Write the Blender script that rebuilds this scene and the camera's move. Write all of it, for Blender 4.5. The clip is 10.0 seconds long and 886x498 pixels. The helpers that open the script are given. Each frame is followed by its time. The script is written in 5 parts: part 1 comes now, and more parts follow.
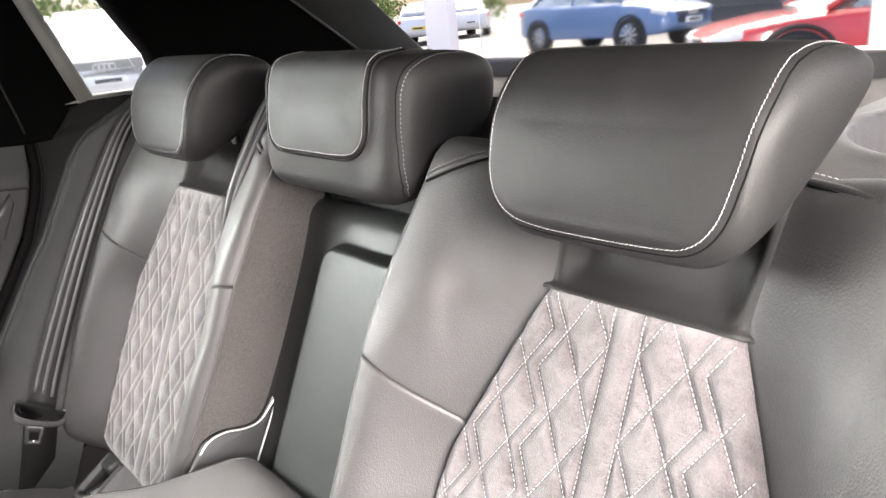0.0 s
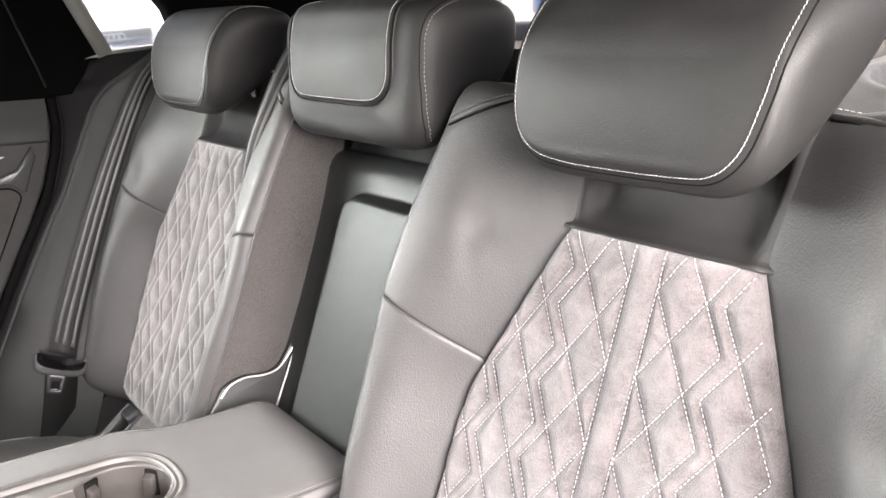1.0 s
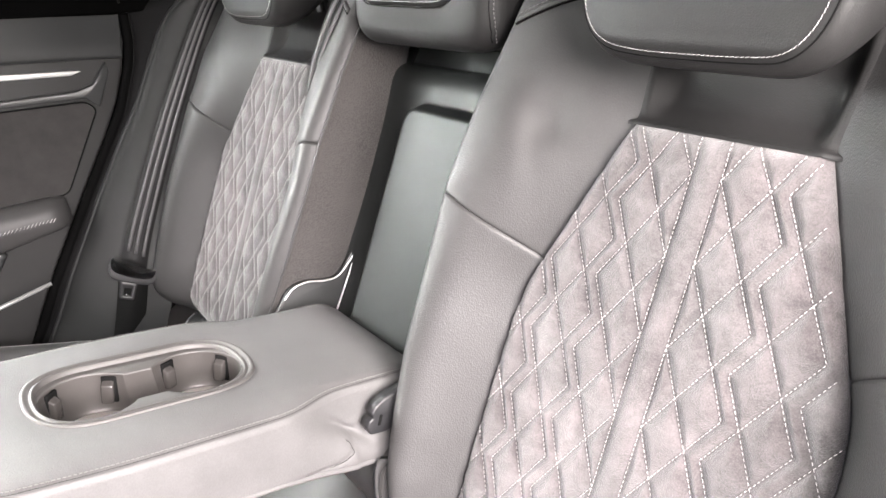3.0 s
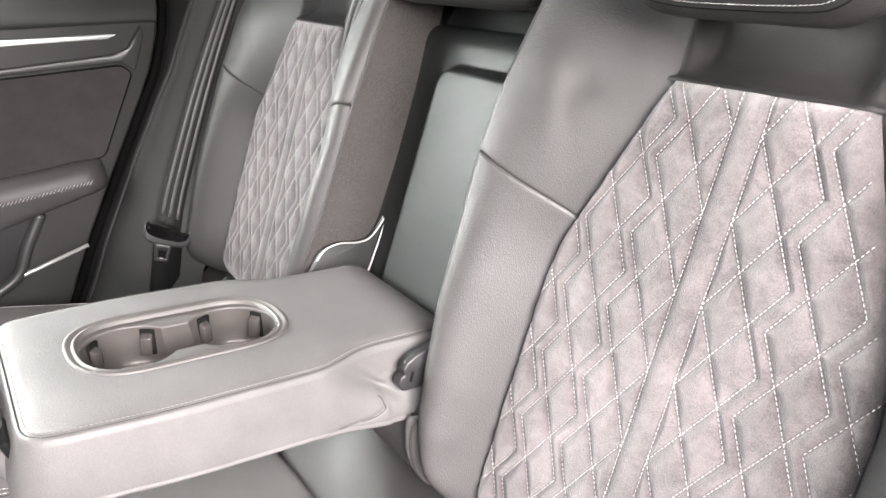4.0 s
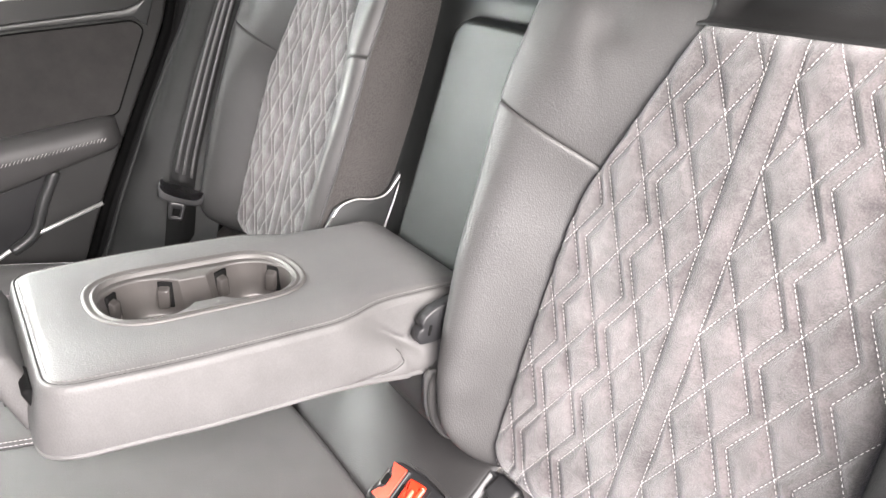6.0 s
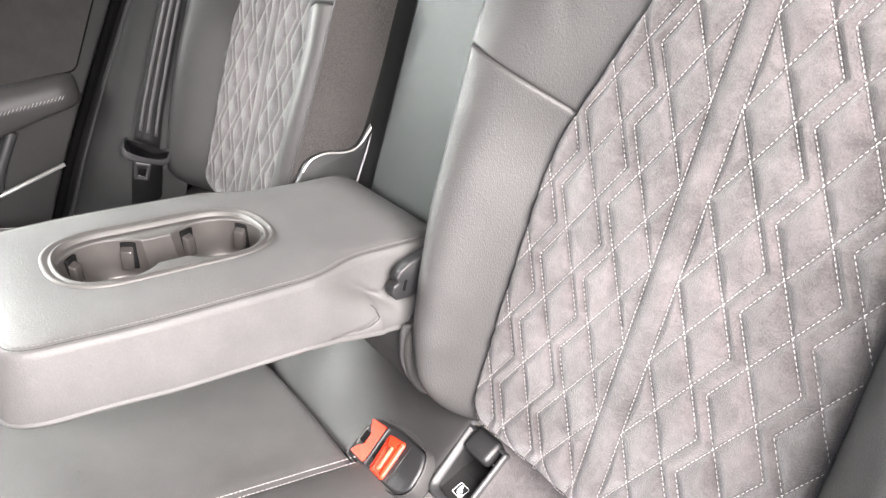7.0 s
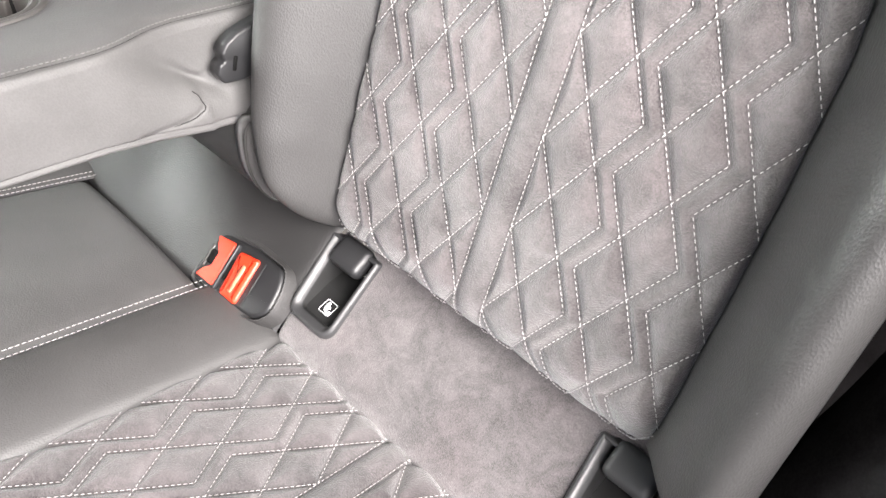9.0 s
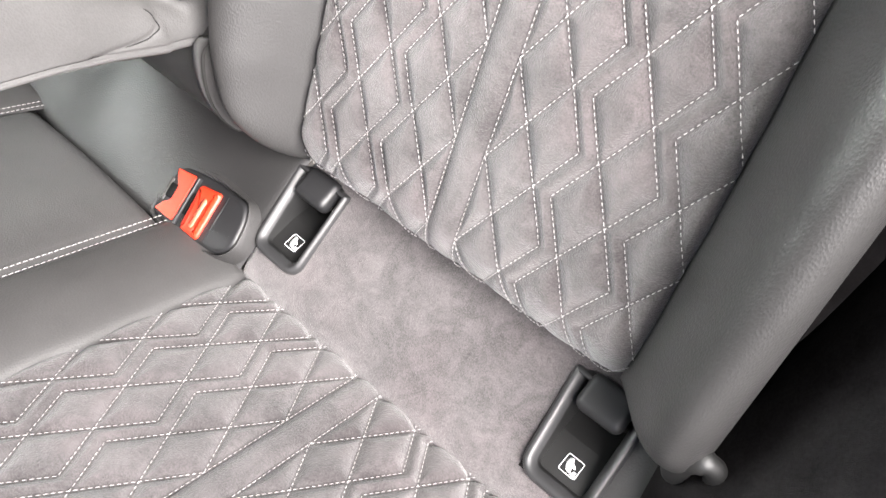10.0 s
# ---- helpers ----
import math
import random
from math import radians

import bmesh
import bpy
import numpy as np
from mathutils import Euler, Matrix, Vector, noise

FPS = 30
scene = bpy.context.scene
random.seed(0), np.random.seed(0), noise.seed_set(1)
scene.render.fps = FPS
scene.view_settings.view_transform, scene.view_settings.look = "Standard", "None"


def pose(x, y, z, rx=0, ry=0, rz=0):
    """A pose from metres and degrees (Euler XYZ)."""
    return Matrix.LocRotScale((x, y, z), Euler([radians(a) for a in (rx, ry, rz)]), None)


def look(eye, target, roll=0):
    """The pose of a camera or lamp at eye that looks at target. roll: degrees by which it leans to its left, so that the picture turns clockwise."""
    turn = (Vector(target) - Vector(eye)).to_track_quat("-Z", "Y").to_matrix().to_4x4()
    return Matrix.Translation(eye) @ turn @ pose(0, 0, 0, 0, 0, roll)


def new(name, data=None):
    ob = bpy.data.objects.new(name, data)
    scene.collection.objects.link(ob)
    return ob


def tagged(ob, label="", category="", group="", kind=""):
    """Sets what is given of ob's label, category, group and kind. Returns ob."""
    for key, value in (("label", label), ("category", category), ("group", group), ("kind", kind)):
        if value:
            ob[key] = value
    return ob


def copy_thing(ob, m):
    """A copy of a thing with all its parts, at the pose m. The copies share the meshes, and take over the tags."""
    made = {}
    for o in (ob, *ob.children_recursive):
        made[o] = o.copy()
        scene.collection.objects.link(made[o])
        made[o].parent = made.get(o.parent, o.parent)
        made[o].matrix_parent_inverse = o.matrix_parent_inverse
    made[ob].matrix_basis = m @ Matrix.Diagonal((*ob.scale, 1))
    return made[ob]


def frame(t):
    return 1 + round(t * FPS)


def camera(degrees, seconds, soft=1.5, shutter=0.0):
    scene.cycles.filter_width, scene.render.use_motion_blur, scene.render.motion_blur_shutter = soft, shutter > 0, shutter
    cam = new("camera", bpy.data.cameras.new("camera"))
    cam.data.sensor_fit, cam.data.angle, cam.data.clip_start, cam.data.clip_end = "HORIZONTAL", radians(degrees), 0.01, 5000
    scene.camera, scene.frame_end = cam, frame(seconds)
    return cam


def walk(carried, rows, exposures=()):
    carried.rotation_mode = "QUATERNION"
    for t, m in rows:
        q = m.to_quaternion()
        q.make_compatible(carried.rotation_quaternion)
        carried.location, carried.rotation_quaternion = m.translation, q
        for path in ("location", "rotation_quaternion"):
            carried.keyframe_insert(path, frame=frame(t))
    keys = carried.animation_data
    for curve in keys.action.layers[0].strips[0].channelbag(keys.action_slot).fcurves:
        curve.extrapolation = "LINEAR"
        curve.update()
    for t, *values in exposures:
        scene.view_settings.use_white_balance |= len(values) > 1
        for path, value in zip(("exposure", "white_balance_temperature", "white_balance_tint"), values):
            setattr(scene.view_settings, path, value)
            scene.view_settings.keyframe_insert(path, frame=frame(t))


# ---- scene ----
from mathutils.bvhtree import BVHTree

cam = camera(63.20, 10.0)
EXPOSE = [(0, 1.36, 6760, 14.5), (1.5, 1.31, 6700, 16.0), (4.5, 1.10, 6640, 14.5), (7.5, 1.04, 6610, 12.5), (8.5, 0.90, 6590, 11.5), (10, 0.84, 6550, 11)]
PATH = [
    (0, (0.6144, -0.1946, 1.2219), (-0.8277, 1.0400, 0.5924), -5.49),
    (0.5, (0.6148, -0.2056, 1.2108), (-0.8269, 1.0152, 0.5543), -5.29),
    (1, (0.6195, -0.2189, 1.1976), (-0.8235, 0.9840, 0.5116), -4.95),
    (1.5, (0.6268, -0.2279, 1.1874), (-0.8231, 0.9481, 0.4701), -4.80),
    (2, (0.6316, -0.2348, 1.1762), (-0.8335, 0.9041, 0.4302), -4.75),
    (2.5, (0.6338, -0.2422, 1.1668), (-0.8475, 0.8586, 0.3961), -4.75),
    (4, (0.6373, -0.2615, 1.1457), (-0.8823, 0.7218, 0.2950), -5.06),
    (4.5, (0.6341, -0.2643, 1.1390), (-0.8879, 0.6931, 0.2632), -5.09),
    (5, (0.6335, -0.2671, 1.1356), (-0.8876, 0.6744, 0.2414), -4.98),
    (6.5, (0.6274, -0.2690, 1.1259), (-0.8547, 0.6616, 0.1577), -5.58),
    (7, (0.6207, -0.2573, 1.1162), (-0.8104, 0.6815, 0.0815), -6.00),
    (7.5, (0.6061, -0.2349, 1.0966), (-0.7332, 0.7210, -0.0403), -5.96),
    (8, (0.5896, -0.2156, 1.0703), (-0.6399, 0.7488, -0.1780), -5.44),
    (8.5, (0.5721, -0.2066, 1.0459), (-0.5373, 0.7616, -0.3076), -4.07),
    (9, (0.5646, -0.1992, 1.0235), (-0.4307, 0.7592, -0.4225), -2.40),
    (9.5, (0.5604, -0.1981, 1.0086), (-0.3489, 0.7510, -0.4988), -0.72),
    (10, (0.5593, -0.1977, 1.0043), (-0.2945, 0.7387, -0.5430), 0.38),
]
walk(cam, [(t, look(eye, target, roll)) for t, eye, target, roll in PATH], EXPOSE)
SKY, SUN = 0.28, 1.4
OPENINGS = [
    ("door_opening_light", (2.12, -0.52, 2.04), (0.05, 0.0, 0.78), (1.4, 1.6), 268.0, (1.0, 0.955, 0.935)),
    ("front_windows_light", (-0.10, -1.85, 1.26), (-0.1, 0.1, 0.85), (1.2, 0.3), 7.0, (1.0, 0.97, 0.96)),
    ("near_front_fill_light", (0.70, -1.30, 1.24), (0.36, 0.12, 0.98), (0.8, 0.36), 1.6, (1.0, 0.97, 0.95)),
    ("far_window_light", (-0.70, -0.70, 1.27), (-0.30, -0.58, 0.40), (0.9, 0.26), 28.0, (0.95, 1.0, 0.97)),
    ("headrest_fill_light", (0.77, 0.03, 1.22), (0.45, 0.22, 1.12), (0.26, 0.26), 4.0, (0.98, 1.0, 0.92)),
    ("rear_window_light", (0.0, 0.97, 1.27), (0.0, 0.0, 1.1), (1.0, 0.2), 0.6, (0.97, 1.0, 0.97)),
]
# world, sun, lamps
world = bpy.data.worlds.new("sky")
scene.world = world
world.use_nodes = True
wn = world.node_tree
sky = wn.nodes.new("ShaderNodeTexSky")
sky.sky_type, sky.sun_disc = "NISHITA", False
sky.sun_elevation, sky.sun_rotation = radians(50), radians(-31)
sky.dust_density, sky.air_density, sky.ozone_density = 6.0, 0.6, 0.4
wn.nodes["Background"].inputs["Strength"].default_value = SKY
wn.links.new(sky.outputs[0], wn.nodes["Background"].inputs["Color"])
sun_data = bpy.data.lights.new("sun", "SUN")
sun_data.energy, sun_data.angle, sun_data.color = SUN, radians(20), (1.0, 0.96, 0.9)
sun_lamp = new("sun", sun_data)
sun_lamp.matrix_world = look((-6, 10, 14), (0, 0, 0))


def opening_light(name, eye, target, size, power, colour):
    d = bpy.data.lights.new(name, "AREA")
    d.shape, d.size, d.size_y = "RECTANGLE", size[0], size[1]
    d.energy, d.color = power, colour
    new(name, d).matrix_world = look(eye, target)


for row in OPENINGS:
    opening_light(*row)


# ---------------------------------------------------------------- materials
def nodes_of(name):
    m = bpy.data.materials.new(name)
    m.use_nodes = True
    t = m.node_tree
    return m, t, t.nodes["Principled BSDF"]


def node(t, kind, **inputs):
    n = t.nodes.new("ShaderNode" + kind)
    for k, v in inputs.items():
        n.inputs[k.replace("_", " ")].default_value = v
    return n


def mixed(t, fac, a, b):
    r = t.nodes.new("ShaderNodeMix")
    r.data_type = "RGBA"
    t.links.new(fac, r.inputs[0])
    r.inputs[6].default_value, r.inputs[7].default_value = (*a, 1), (*b, 1)
    return r.outputs[2]


def ramp(t, fac, lo, hi):
    r = node(t, "MapRange", From_Min=lo, From_Max=hi)
    t.links.new(fac, r.inputs["Value"])
    return r.outputs[0]


def surface(name, dark, light, rough=0.5, metal=0.0, patch=14.0, grain=900.0, bump=0.15, depth=0.0004, sheen=0.0, voronoi=False, spec=0.5, rough_var=0.08, coat=0.0, fine_w=0.35, stretch=None, mottle=0.0, mottle_scale=260.0, nap=0.0, tint=None):
    """A material with large patches and fine grain, in metres."""
    m, t, p = nodes_of(name)
    co = t.nodes.new("ShaderNodeTexCoord").outputs["Object"]
    big = node(t, "TexNoise", Scale=patch, Detail=5.0, Roughness=0.6)
    fine = node(t, "TexVoronoi", Scale=grain) if voronoi else node(t, "TexNoise", Scale=grain, Detail=3.0)
    t.links.new(co, big.inputs["Vector"])
    if stretch:
        scaled = t.nodes.new("ShaderNodeVectorMath")
        scaled.operation = "MULTIPLY"
        scaled.inputs[1].default_value = stretch
        t.links.new(co, scaled.inputs[0])
        t.links.new(scaled.outputs[0], fine.inputs["Vector"])
    else:
        t.links.new(co, fine.inputs["Vector"])
    both = t.nodes.new("ShaderNodeMath")
    both.operation = "MULTIPLY_ADD"
    t.links.new(fine.outputs[0], both.inputs[0])
    both.inputs[1].default_value = fine_w
    t.links.new(big.outputs[0], both.inputs[2])
    tone = both.outputs[0]
    if mottle:
        mid = node(t, "TexNoise", Scale=mottle_scale, Detail=4.0, Roughness=0.65)
        t.links.new(co, mid.inputs["Vector"])
        add = t.nodes.new("ShaderNodeMath")
        add.operation = "MULTIPLY_ADD"
        sub = t.nodes.new("ShaderNodeMath")
        sub.operation = "SUBTRACT"
        t.links.new(mid.outputs[0], sub.inputs[0])
        sub.inputs[1].default_value = 0.5
        t.links.new(sub.outputs[0], add.inputs[0])
        add.inputs[1].default_value = mottle
        t.links.new(tone, add.inputs[2])
        tone = add.outputs[0]
    if nap:
        # brushed strokes: the pile lies one way here and another way there
        lay = node(t, "TexNoise", Scale=42.0, Detail=6.0, Roughness=0.68, Distortion=1.6)
        t.links.new(co, lay.inputs["Vector"])
        stroke = node(t, "MapRange", From_Min=0.40, From_Max=0.62, To_Min=-0.5 * nap, To_Max=0.5 * nap)
        t.links.new(lay.outputs[0], stroke.inputs["Value"])
        add = t.nodes.new("ShaderNodeMath")
        t.links.new(tone, add.inputs[0])
        t.links.new(stroke.outputs[0], add.inputs[1])
        tone = add.outputs[0]
    colour = mixed(t, ramp(t, tone, 0.38, 0.98), dark, light)
    if tint:
        # two tints drift at random over the surface
        wide = node(t, "TexNoise", Scale=11.0, Detail=3.0, Roughness=0.55)
        t.links.new(co, wide.inputs["Vector"])
        toned = t.nodes.new("ShaderNodeVectorMath")
        toned.operation = "MULTIPLY"
        t.links.new(colour, toned.inputs[0])
        t.links.new(mixed(t, ramp(t, wide.outputs[0], 0.38, 0.62), tint[0], tint[1]), toned.inputs[1])
        colour = toned.outputs[0]
    t.links.new(colour, p.inputs["Base Color"])
    rv = node(t, "MapRange", To_Min=rough - rough_var, To_Max=rough + rough_var)
    t.links.new(big.outputs[0], rv.inputs["Value"])
    t.links.new(rv.outputs[0], p.inputs["Roughness"])
    p.inputs["Metallic"].default_value = metal
    p.inputs["Specular IOR Level"].default_value = spec
    p.inputs["Sheen Weight"].default_value = sheen
    p.inputs["Sheen Roughness"].default_value = 0.6
    p.inputs["Coat Weight"].default_value = coat
    if bump:
        b = node(t, "Bump", Strength=bump, Distance=depth)
        t.links.new(fine.outputs[0], b.inputs["Height"])
        t.links.new(b.outputs[0], p.inputs["Normal"])
    return m


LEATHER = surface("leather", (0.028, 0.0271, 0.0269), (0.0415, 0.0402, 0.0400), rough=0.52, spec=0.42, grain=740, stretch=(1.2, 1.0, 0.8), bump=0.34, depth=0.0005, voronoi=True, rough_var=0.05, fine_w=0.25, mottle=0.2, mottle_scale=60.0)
LIT_ARM_LEATHER = surface("lit_arm_leather", (0.071, 0.0688, 0.0683), (0.101, 0.0979, 0.0973), rough=0.53, spec=0.34, grain=740, stretch=(1.2, 1.0, 0.8), bump=0.32, depth=0.0005, voronoi=True, rough_var=0.05, fine_w=0.25, mottle=0.2, mottle_scale=60.0)
LIT_BENCH_LEATHER = surface("lit_bench_leather", (0.049, 0.0475, 0.0472), (0.070, 0.0679, 0.0675), rough=0.47, spec=0.40, grain=740, stretch=(1.2, 1.0, 0.8), bump=0.32, depth=0.0005, voronoi=True, rough_var=0.05, fine_w=0.25, mottle=0.2, mottle_scale=60.0)
SHADED_LEATHER = surface("shaded_leather", (0.0185, 0.0180, 0.0180), (0.0275, 0.0268, 0.0267), rough=0.50, spec=0.36, grain=740, stretch=(1.2, 1.0, 0.8), bump=0.34, depth=0.0005, voronoi=True, rough_var=0.05, fine_w=0.25, mottle=0.2, mottle_scale=60.0)
PILLAR_TRIM = surface("pillar_trim", (0.0036, 0.0036, 0.0037), (0.0058, 0.0057, 0.0058), rough=0.6, spec=0.06, grain=1100, bump=0.2, depth=0.0003, voronoi=True)
SEAL_RUBBER = surface("seal_rubber", (0.0020, 0.0020, 0.0020), (0.0032, 0.0032, 0.0032), rough=0.75, spec=0.02, grain=500, bump=0.1)
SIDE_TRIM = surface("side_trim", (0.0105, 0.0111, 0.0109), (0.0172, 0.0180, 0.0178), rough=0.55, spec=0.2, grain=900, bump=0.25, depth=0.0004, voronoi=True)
SHADED_HEAD_LEATHER = surface("shaded_head_leather", (0.0076, 0.0073, 0.0073), (0.0116, 0.0112, 0.0112), rough=0.58, spec=0.25, grain=900, stretch=(1.2, 1.0, 0.8), bump=0.22, depth=0.0006, voronoi=True, rough_var=0.05, fine_w=0.25, mottle=0.2, mottle_scale=60.0)
SEAM_GREY = surface("grey_seam", (0.020, 0.0195, 0.019), (0.028, 0.0275, 0.027), rough=0.9, grain=600, bump=0.0, spec=0.1)
SEAM_SHADE = surface("seam_shade", (0.003, 0.003, 0.003), (0.006, 0.006, 0.006), rough=0.9, grain=600, bump=0.0, spec=0.05)
SUEDE = surface("suede", (0.0200, 0.0173, 0.0178), (0.087, 0.0766, 0.0782), rough=0.95, patch=17, grain=950, bump=0.7, depth=0.0011, sheen=0.40, spec=0.1, rough_var=0.03, mottle=0.85, mottle_scale=850.0, nap=0.18, tint=((0.98, 1.005, 1.0), (1.025, 0.992, 0.998)))
LIT_STRIP_SUEDE = surface("lit_strip_suede", (0.0290, 0.0252, 0.0258), (0.120, 0.1058, 0.1080), rough=0.95, patch=17, grain=950, bump=0.7, depth=0.0011, sheen=0.40, spec=0.1, rough_var=0.03, mottle=0.85, mottle_scale=850.0, nap=0.19, tint=((0.98, 1.005, 1.0), (1.025, 0.992, 0.998)))
SUEDE_DARK = surface("dark_suede", (0.018, 0.0169, 0.0166), (0.036, 0.034, 0.0334), rough=0.95, patch=30, grain=1500, bump=0.3, depth=0.0005, sheen=0.2, spec=0.15)
FABRIC = surface("knit_fabric", (0.0145, 0.0133, 0.0128), (0.048, 0.0443, 0.0425), rough=0.95, patch=10, grain=520, bump=0.9, depth=0.0008, voronoi=True, spec=0.15, sheen=0.1, fine_w=0.8)
QUILT_THREAD = surface("pale_thread", (0.34, 0.326, 0.322), (0.50, 0.481, 0.473), rough=0.75, patch=40, grain=3000, bump=0.2)
THREAD = surface("white_thread", (0.36, 0.348, 0.34), (0.47, 0.455, 0.445), rough=0.7, grain=3000, bump=0.2)
DARK_THREAD = surface("grey_dark_thread", (0.09, 0.088, 0.088), (0.14, 0.138, 0.137), rough=0.7, grain=3000, bump=0.2)
POCKET = surface("pocket_plastic", (0.007, 0.007, 0.007), (0.013, 0.013, 0.013), rough=0.5, grain=1500, bump=0.1, depth=0.0002)
DOOR_PLASTIC = surface("door_plastic", (0.019, 0.0188, 0.0185), (0.027, 0.0268, 0.0265), rough=0.45, grain=1500, bump=0.25, depth=0.0002)
PLASTIC = surface("dark_plastic", (0.026, 0.026, 0.027), (0.036, 0.036, 0.037), rough=0.42, grain=1600, bump=0.25, depth=0.0002)
SOFT_PLASTIC = surface("soft_plastic", (0.022, 0.023, 0.023), (0.031, 0.032, 0.032), rough=0.4, grain=1500, bump=0.25, depth=0.0002)
TRIM_GREY = surface("grey_trim", (0.085, 0.085, 0.080), (0.11, 0.11, 0.104), rough=0.6, grain=900, bump=0.2, depth=0.0003)
FRAME_TRIM = surface("frame_trim", (0.0075, 0.0076, 0.0076), (0.0105, 0.0106, 0.0105), rough=0.6, spec=0.12, grain=900, bump=0.2, depth=0.0003)
NICHE = surface("satin_dark_plastic", (0.0098, 0.0107, 0.0104), (0.0143, 0.0156, 0.0152), rough=0.46, spec=0.24, grain=1500, bump=0.08, depth=0.0002, rough_var=0.03)
BLACK = surface("black_plastic", (0.012, 0.012, 0.013), (0.020, 0.020, 0.021), rough=0.45, grain=1500, bump=0.15, depth=0.0002)
RUBBER = surface("black_rubber", (0.003, 0.003, 0.003), (0.006, 0.006, 0.006), rough=0.8, grain=600, bump=0.2, spec=0.1)
HEADLINER = surface("black_headliner", (0.0010, 0.0010, 0.0010), (0.0022, 0.0022, 0.0022), rough=0.95, grain=900, bump=0.3, spec=0.02)
SHELF = surface("shelf_fabric", (0.035, 0.035, 0.034), (0.060, 0.060, 0.058), rough=0.95, grain=700, bump=0.5, spec=0.05)
CARPET = surface("black_carpet", (0.0050, 0.0046, 0.0048), (0.0165, 0.0153, 0.0158), rough=1.0, patch=30, grain=1600, bump=0.8, depth=0.0008, spec=0.0, mottle=0.7, mottle_scale=500.0)
PEWTER = surface("pewter_lining", (0.072, 0.068, 0.0655), (0.093, 0.088, 0.085), rough=0.56, metal=0.3, grain=1200, bump=0.05)
CHROME = surface("satin_chrome", (0.50, 0.50, 0.50), (0.60, 0.60, 0.59), rough=0.38, metal=0.6, grain=400, bump=0.0)
WELL = surface("dark_pewter", (0.060, 0.055, 0.0525), (0.080, 0.0735, 0.070), rough=0.34, metal=0.35, grain=1200, bump=0.05)
CLIP = surface("clip_plastic", (0.036, 0.033, 0.0315), (0.052, 0.048, 0.0457), rough=0.22, grain=900, bump=0.05)
MAT_PAD = surface("pale_pad", (0.42, 0.38, 0.36), (0.50, 0.46, 0.44), rough=0.7, grain=900, bump=0.2)
RED = surface("red_plastic", (0.72, 0.035, 0.012), (0.80, 0.050, 0.018), rough=0.35, grain=500, bump=0.03, patch=5)
RED_GLOSS = surface("pale_red_highlight", (0.82, 0.16, 0.09), (0.86, 0.24, 0.15), rough=0.3, grain=500, bump=0.0)
WHITE_INK = surface("white_ink", (0.75, 0.76, 0.77), (0.84, 0.85, 0.86), rough=0.5, grain=800, bump=0.0)
WEBBING = surface("belt_webbing", (0.005, 0.005, 0.0052), (0.011, 0.011, 0.0112), rough=0.6, spec=0.2, grain=900, bump=0.5, depth=0.0005, voronoi=True)
LIT_RIDGE_WEB = surface("lit_ridge_stripe", (0.028, 0.028, 0.028), (0.045, 0.045, 0.045), rough=0.45, grain=900, bump=0.3)
STEEL = surface("bright_steel", (0.55, 0.55, 0.55), (0.62, 0.62, 0.62), rough=0.25, metal=1.0, grain=300, bump=0.0)


# ---------------------------------------------------------------- mesh helpers
def mesh_of(name, verts, faces, smooth=True):
    me = bpy.data.meshes.new(name)
    me.from_pydata([tuple(map(float, v)) for v in verts], [], [tuple(map(int, q)) for q in faces])
    me.update()
    if smooth:
        me.polygons.foreach_set("use_smooth", [True] * len(me.polygons))
    return me


def thing(name, base, label, category, group="", kind=""):
    ob = new(name)
    ob.empty_display_size = 0.05
    ob.location = base
    return tagged(ob, label, category, group, kind)


def world_place(ob):
    m = ob.matrix_basis.copy()
    while ob.parent:
        m = ob.parent.matrix_basis @ ob.matrix_parent_inverse @ m
        ob = ob.parent
    return m


def part(name, data, material, parent=None, label=""):
    """One mesh object under a thing or part; data is (verts, faces) in world metres, or a bmesh."""
    if isinstance(data, bmesh.types.BMesh):
        me = bpy.data.meshes.new(name)
        bmesh.ops.recalc_face_normals(data, faces=data.faces)
        data.to_mesh(me)
        data.free()
        me.polygons.foreach_set("use_smooth", [True] * len(me.polygons))
    else:
        me = mesh_of(name, *data)
    me.materials.append(material)
    ob = new(name, me)
    if parent:
        ob.parent = parent
        ob.matrix_parent_inverse = world_place(parent).inverted()
    if label:
        ob["label"] = label
    return ob


def grid(p, closed_u=False, closed_v=False, flip=False):
    """Verts and quads of an array of points [rows][columns][3]."""
    p = np.asarray(p, float)
    r, c = p.shape[:2]
    i, j = np.meshgrid(np.arange(r if closed_v else r - 1), np.arange(c if closed_u else c - 1), indexing="ij")
    i, j = i.ravel(), j.ravel()
    i2, j2 = (i + 1) % r, (j + 1) % c
    q = np.stack([i * c + j, i * c + j2, i2 * c + j2, i2 * c + j], 1)
    if flip:
        q = q[:, ::-1]
    return p.reshape(-1, 3), [tuple(x) for x in q]


def joined(*some):
    verts, faces = [], []
    for v, f in some:
        n = len(verts)
        verts += [tuple(x) for x in v]
        faces += [tuple(k + n for k in q) for q in f]
    return verts, faces


def loft(loops, cap0=True, cap1=True):
    """Closed loops of equal length, one after another, with capped ends."""
    v, f = grid(loops, closed_u=True)
    n, r = len(loops[0]), len(loops)
    f = list(f)
    if cap0:
        f.append(tuple(range(n))[::-1])
    if cap1:
        f.append(tuple(range((r - 1) * n, r * n)))
    return v, f


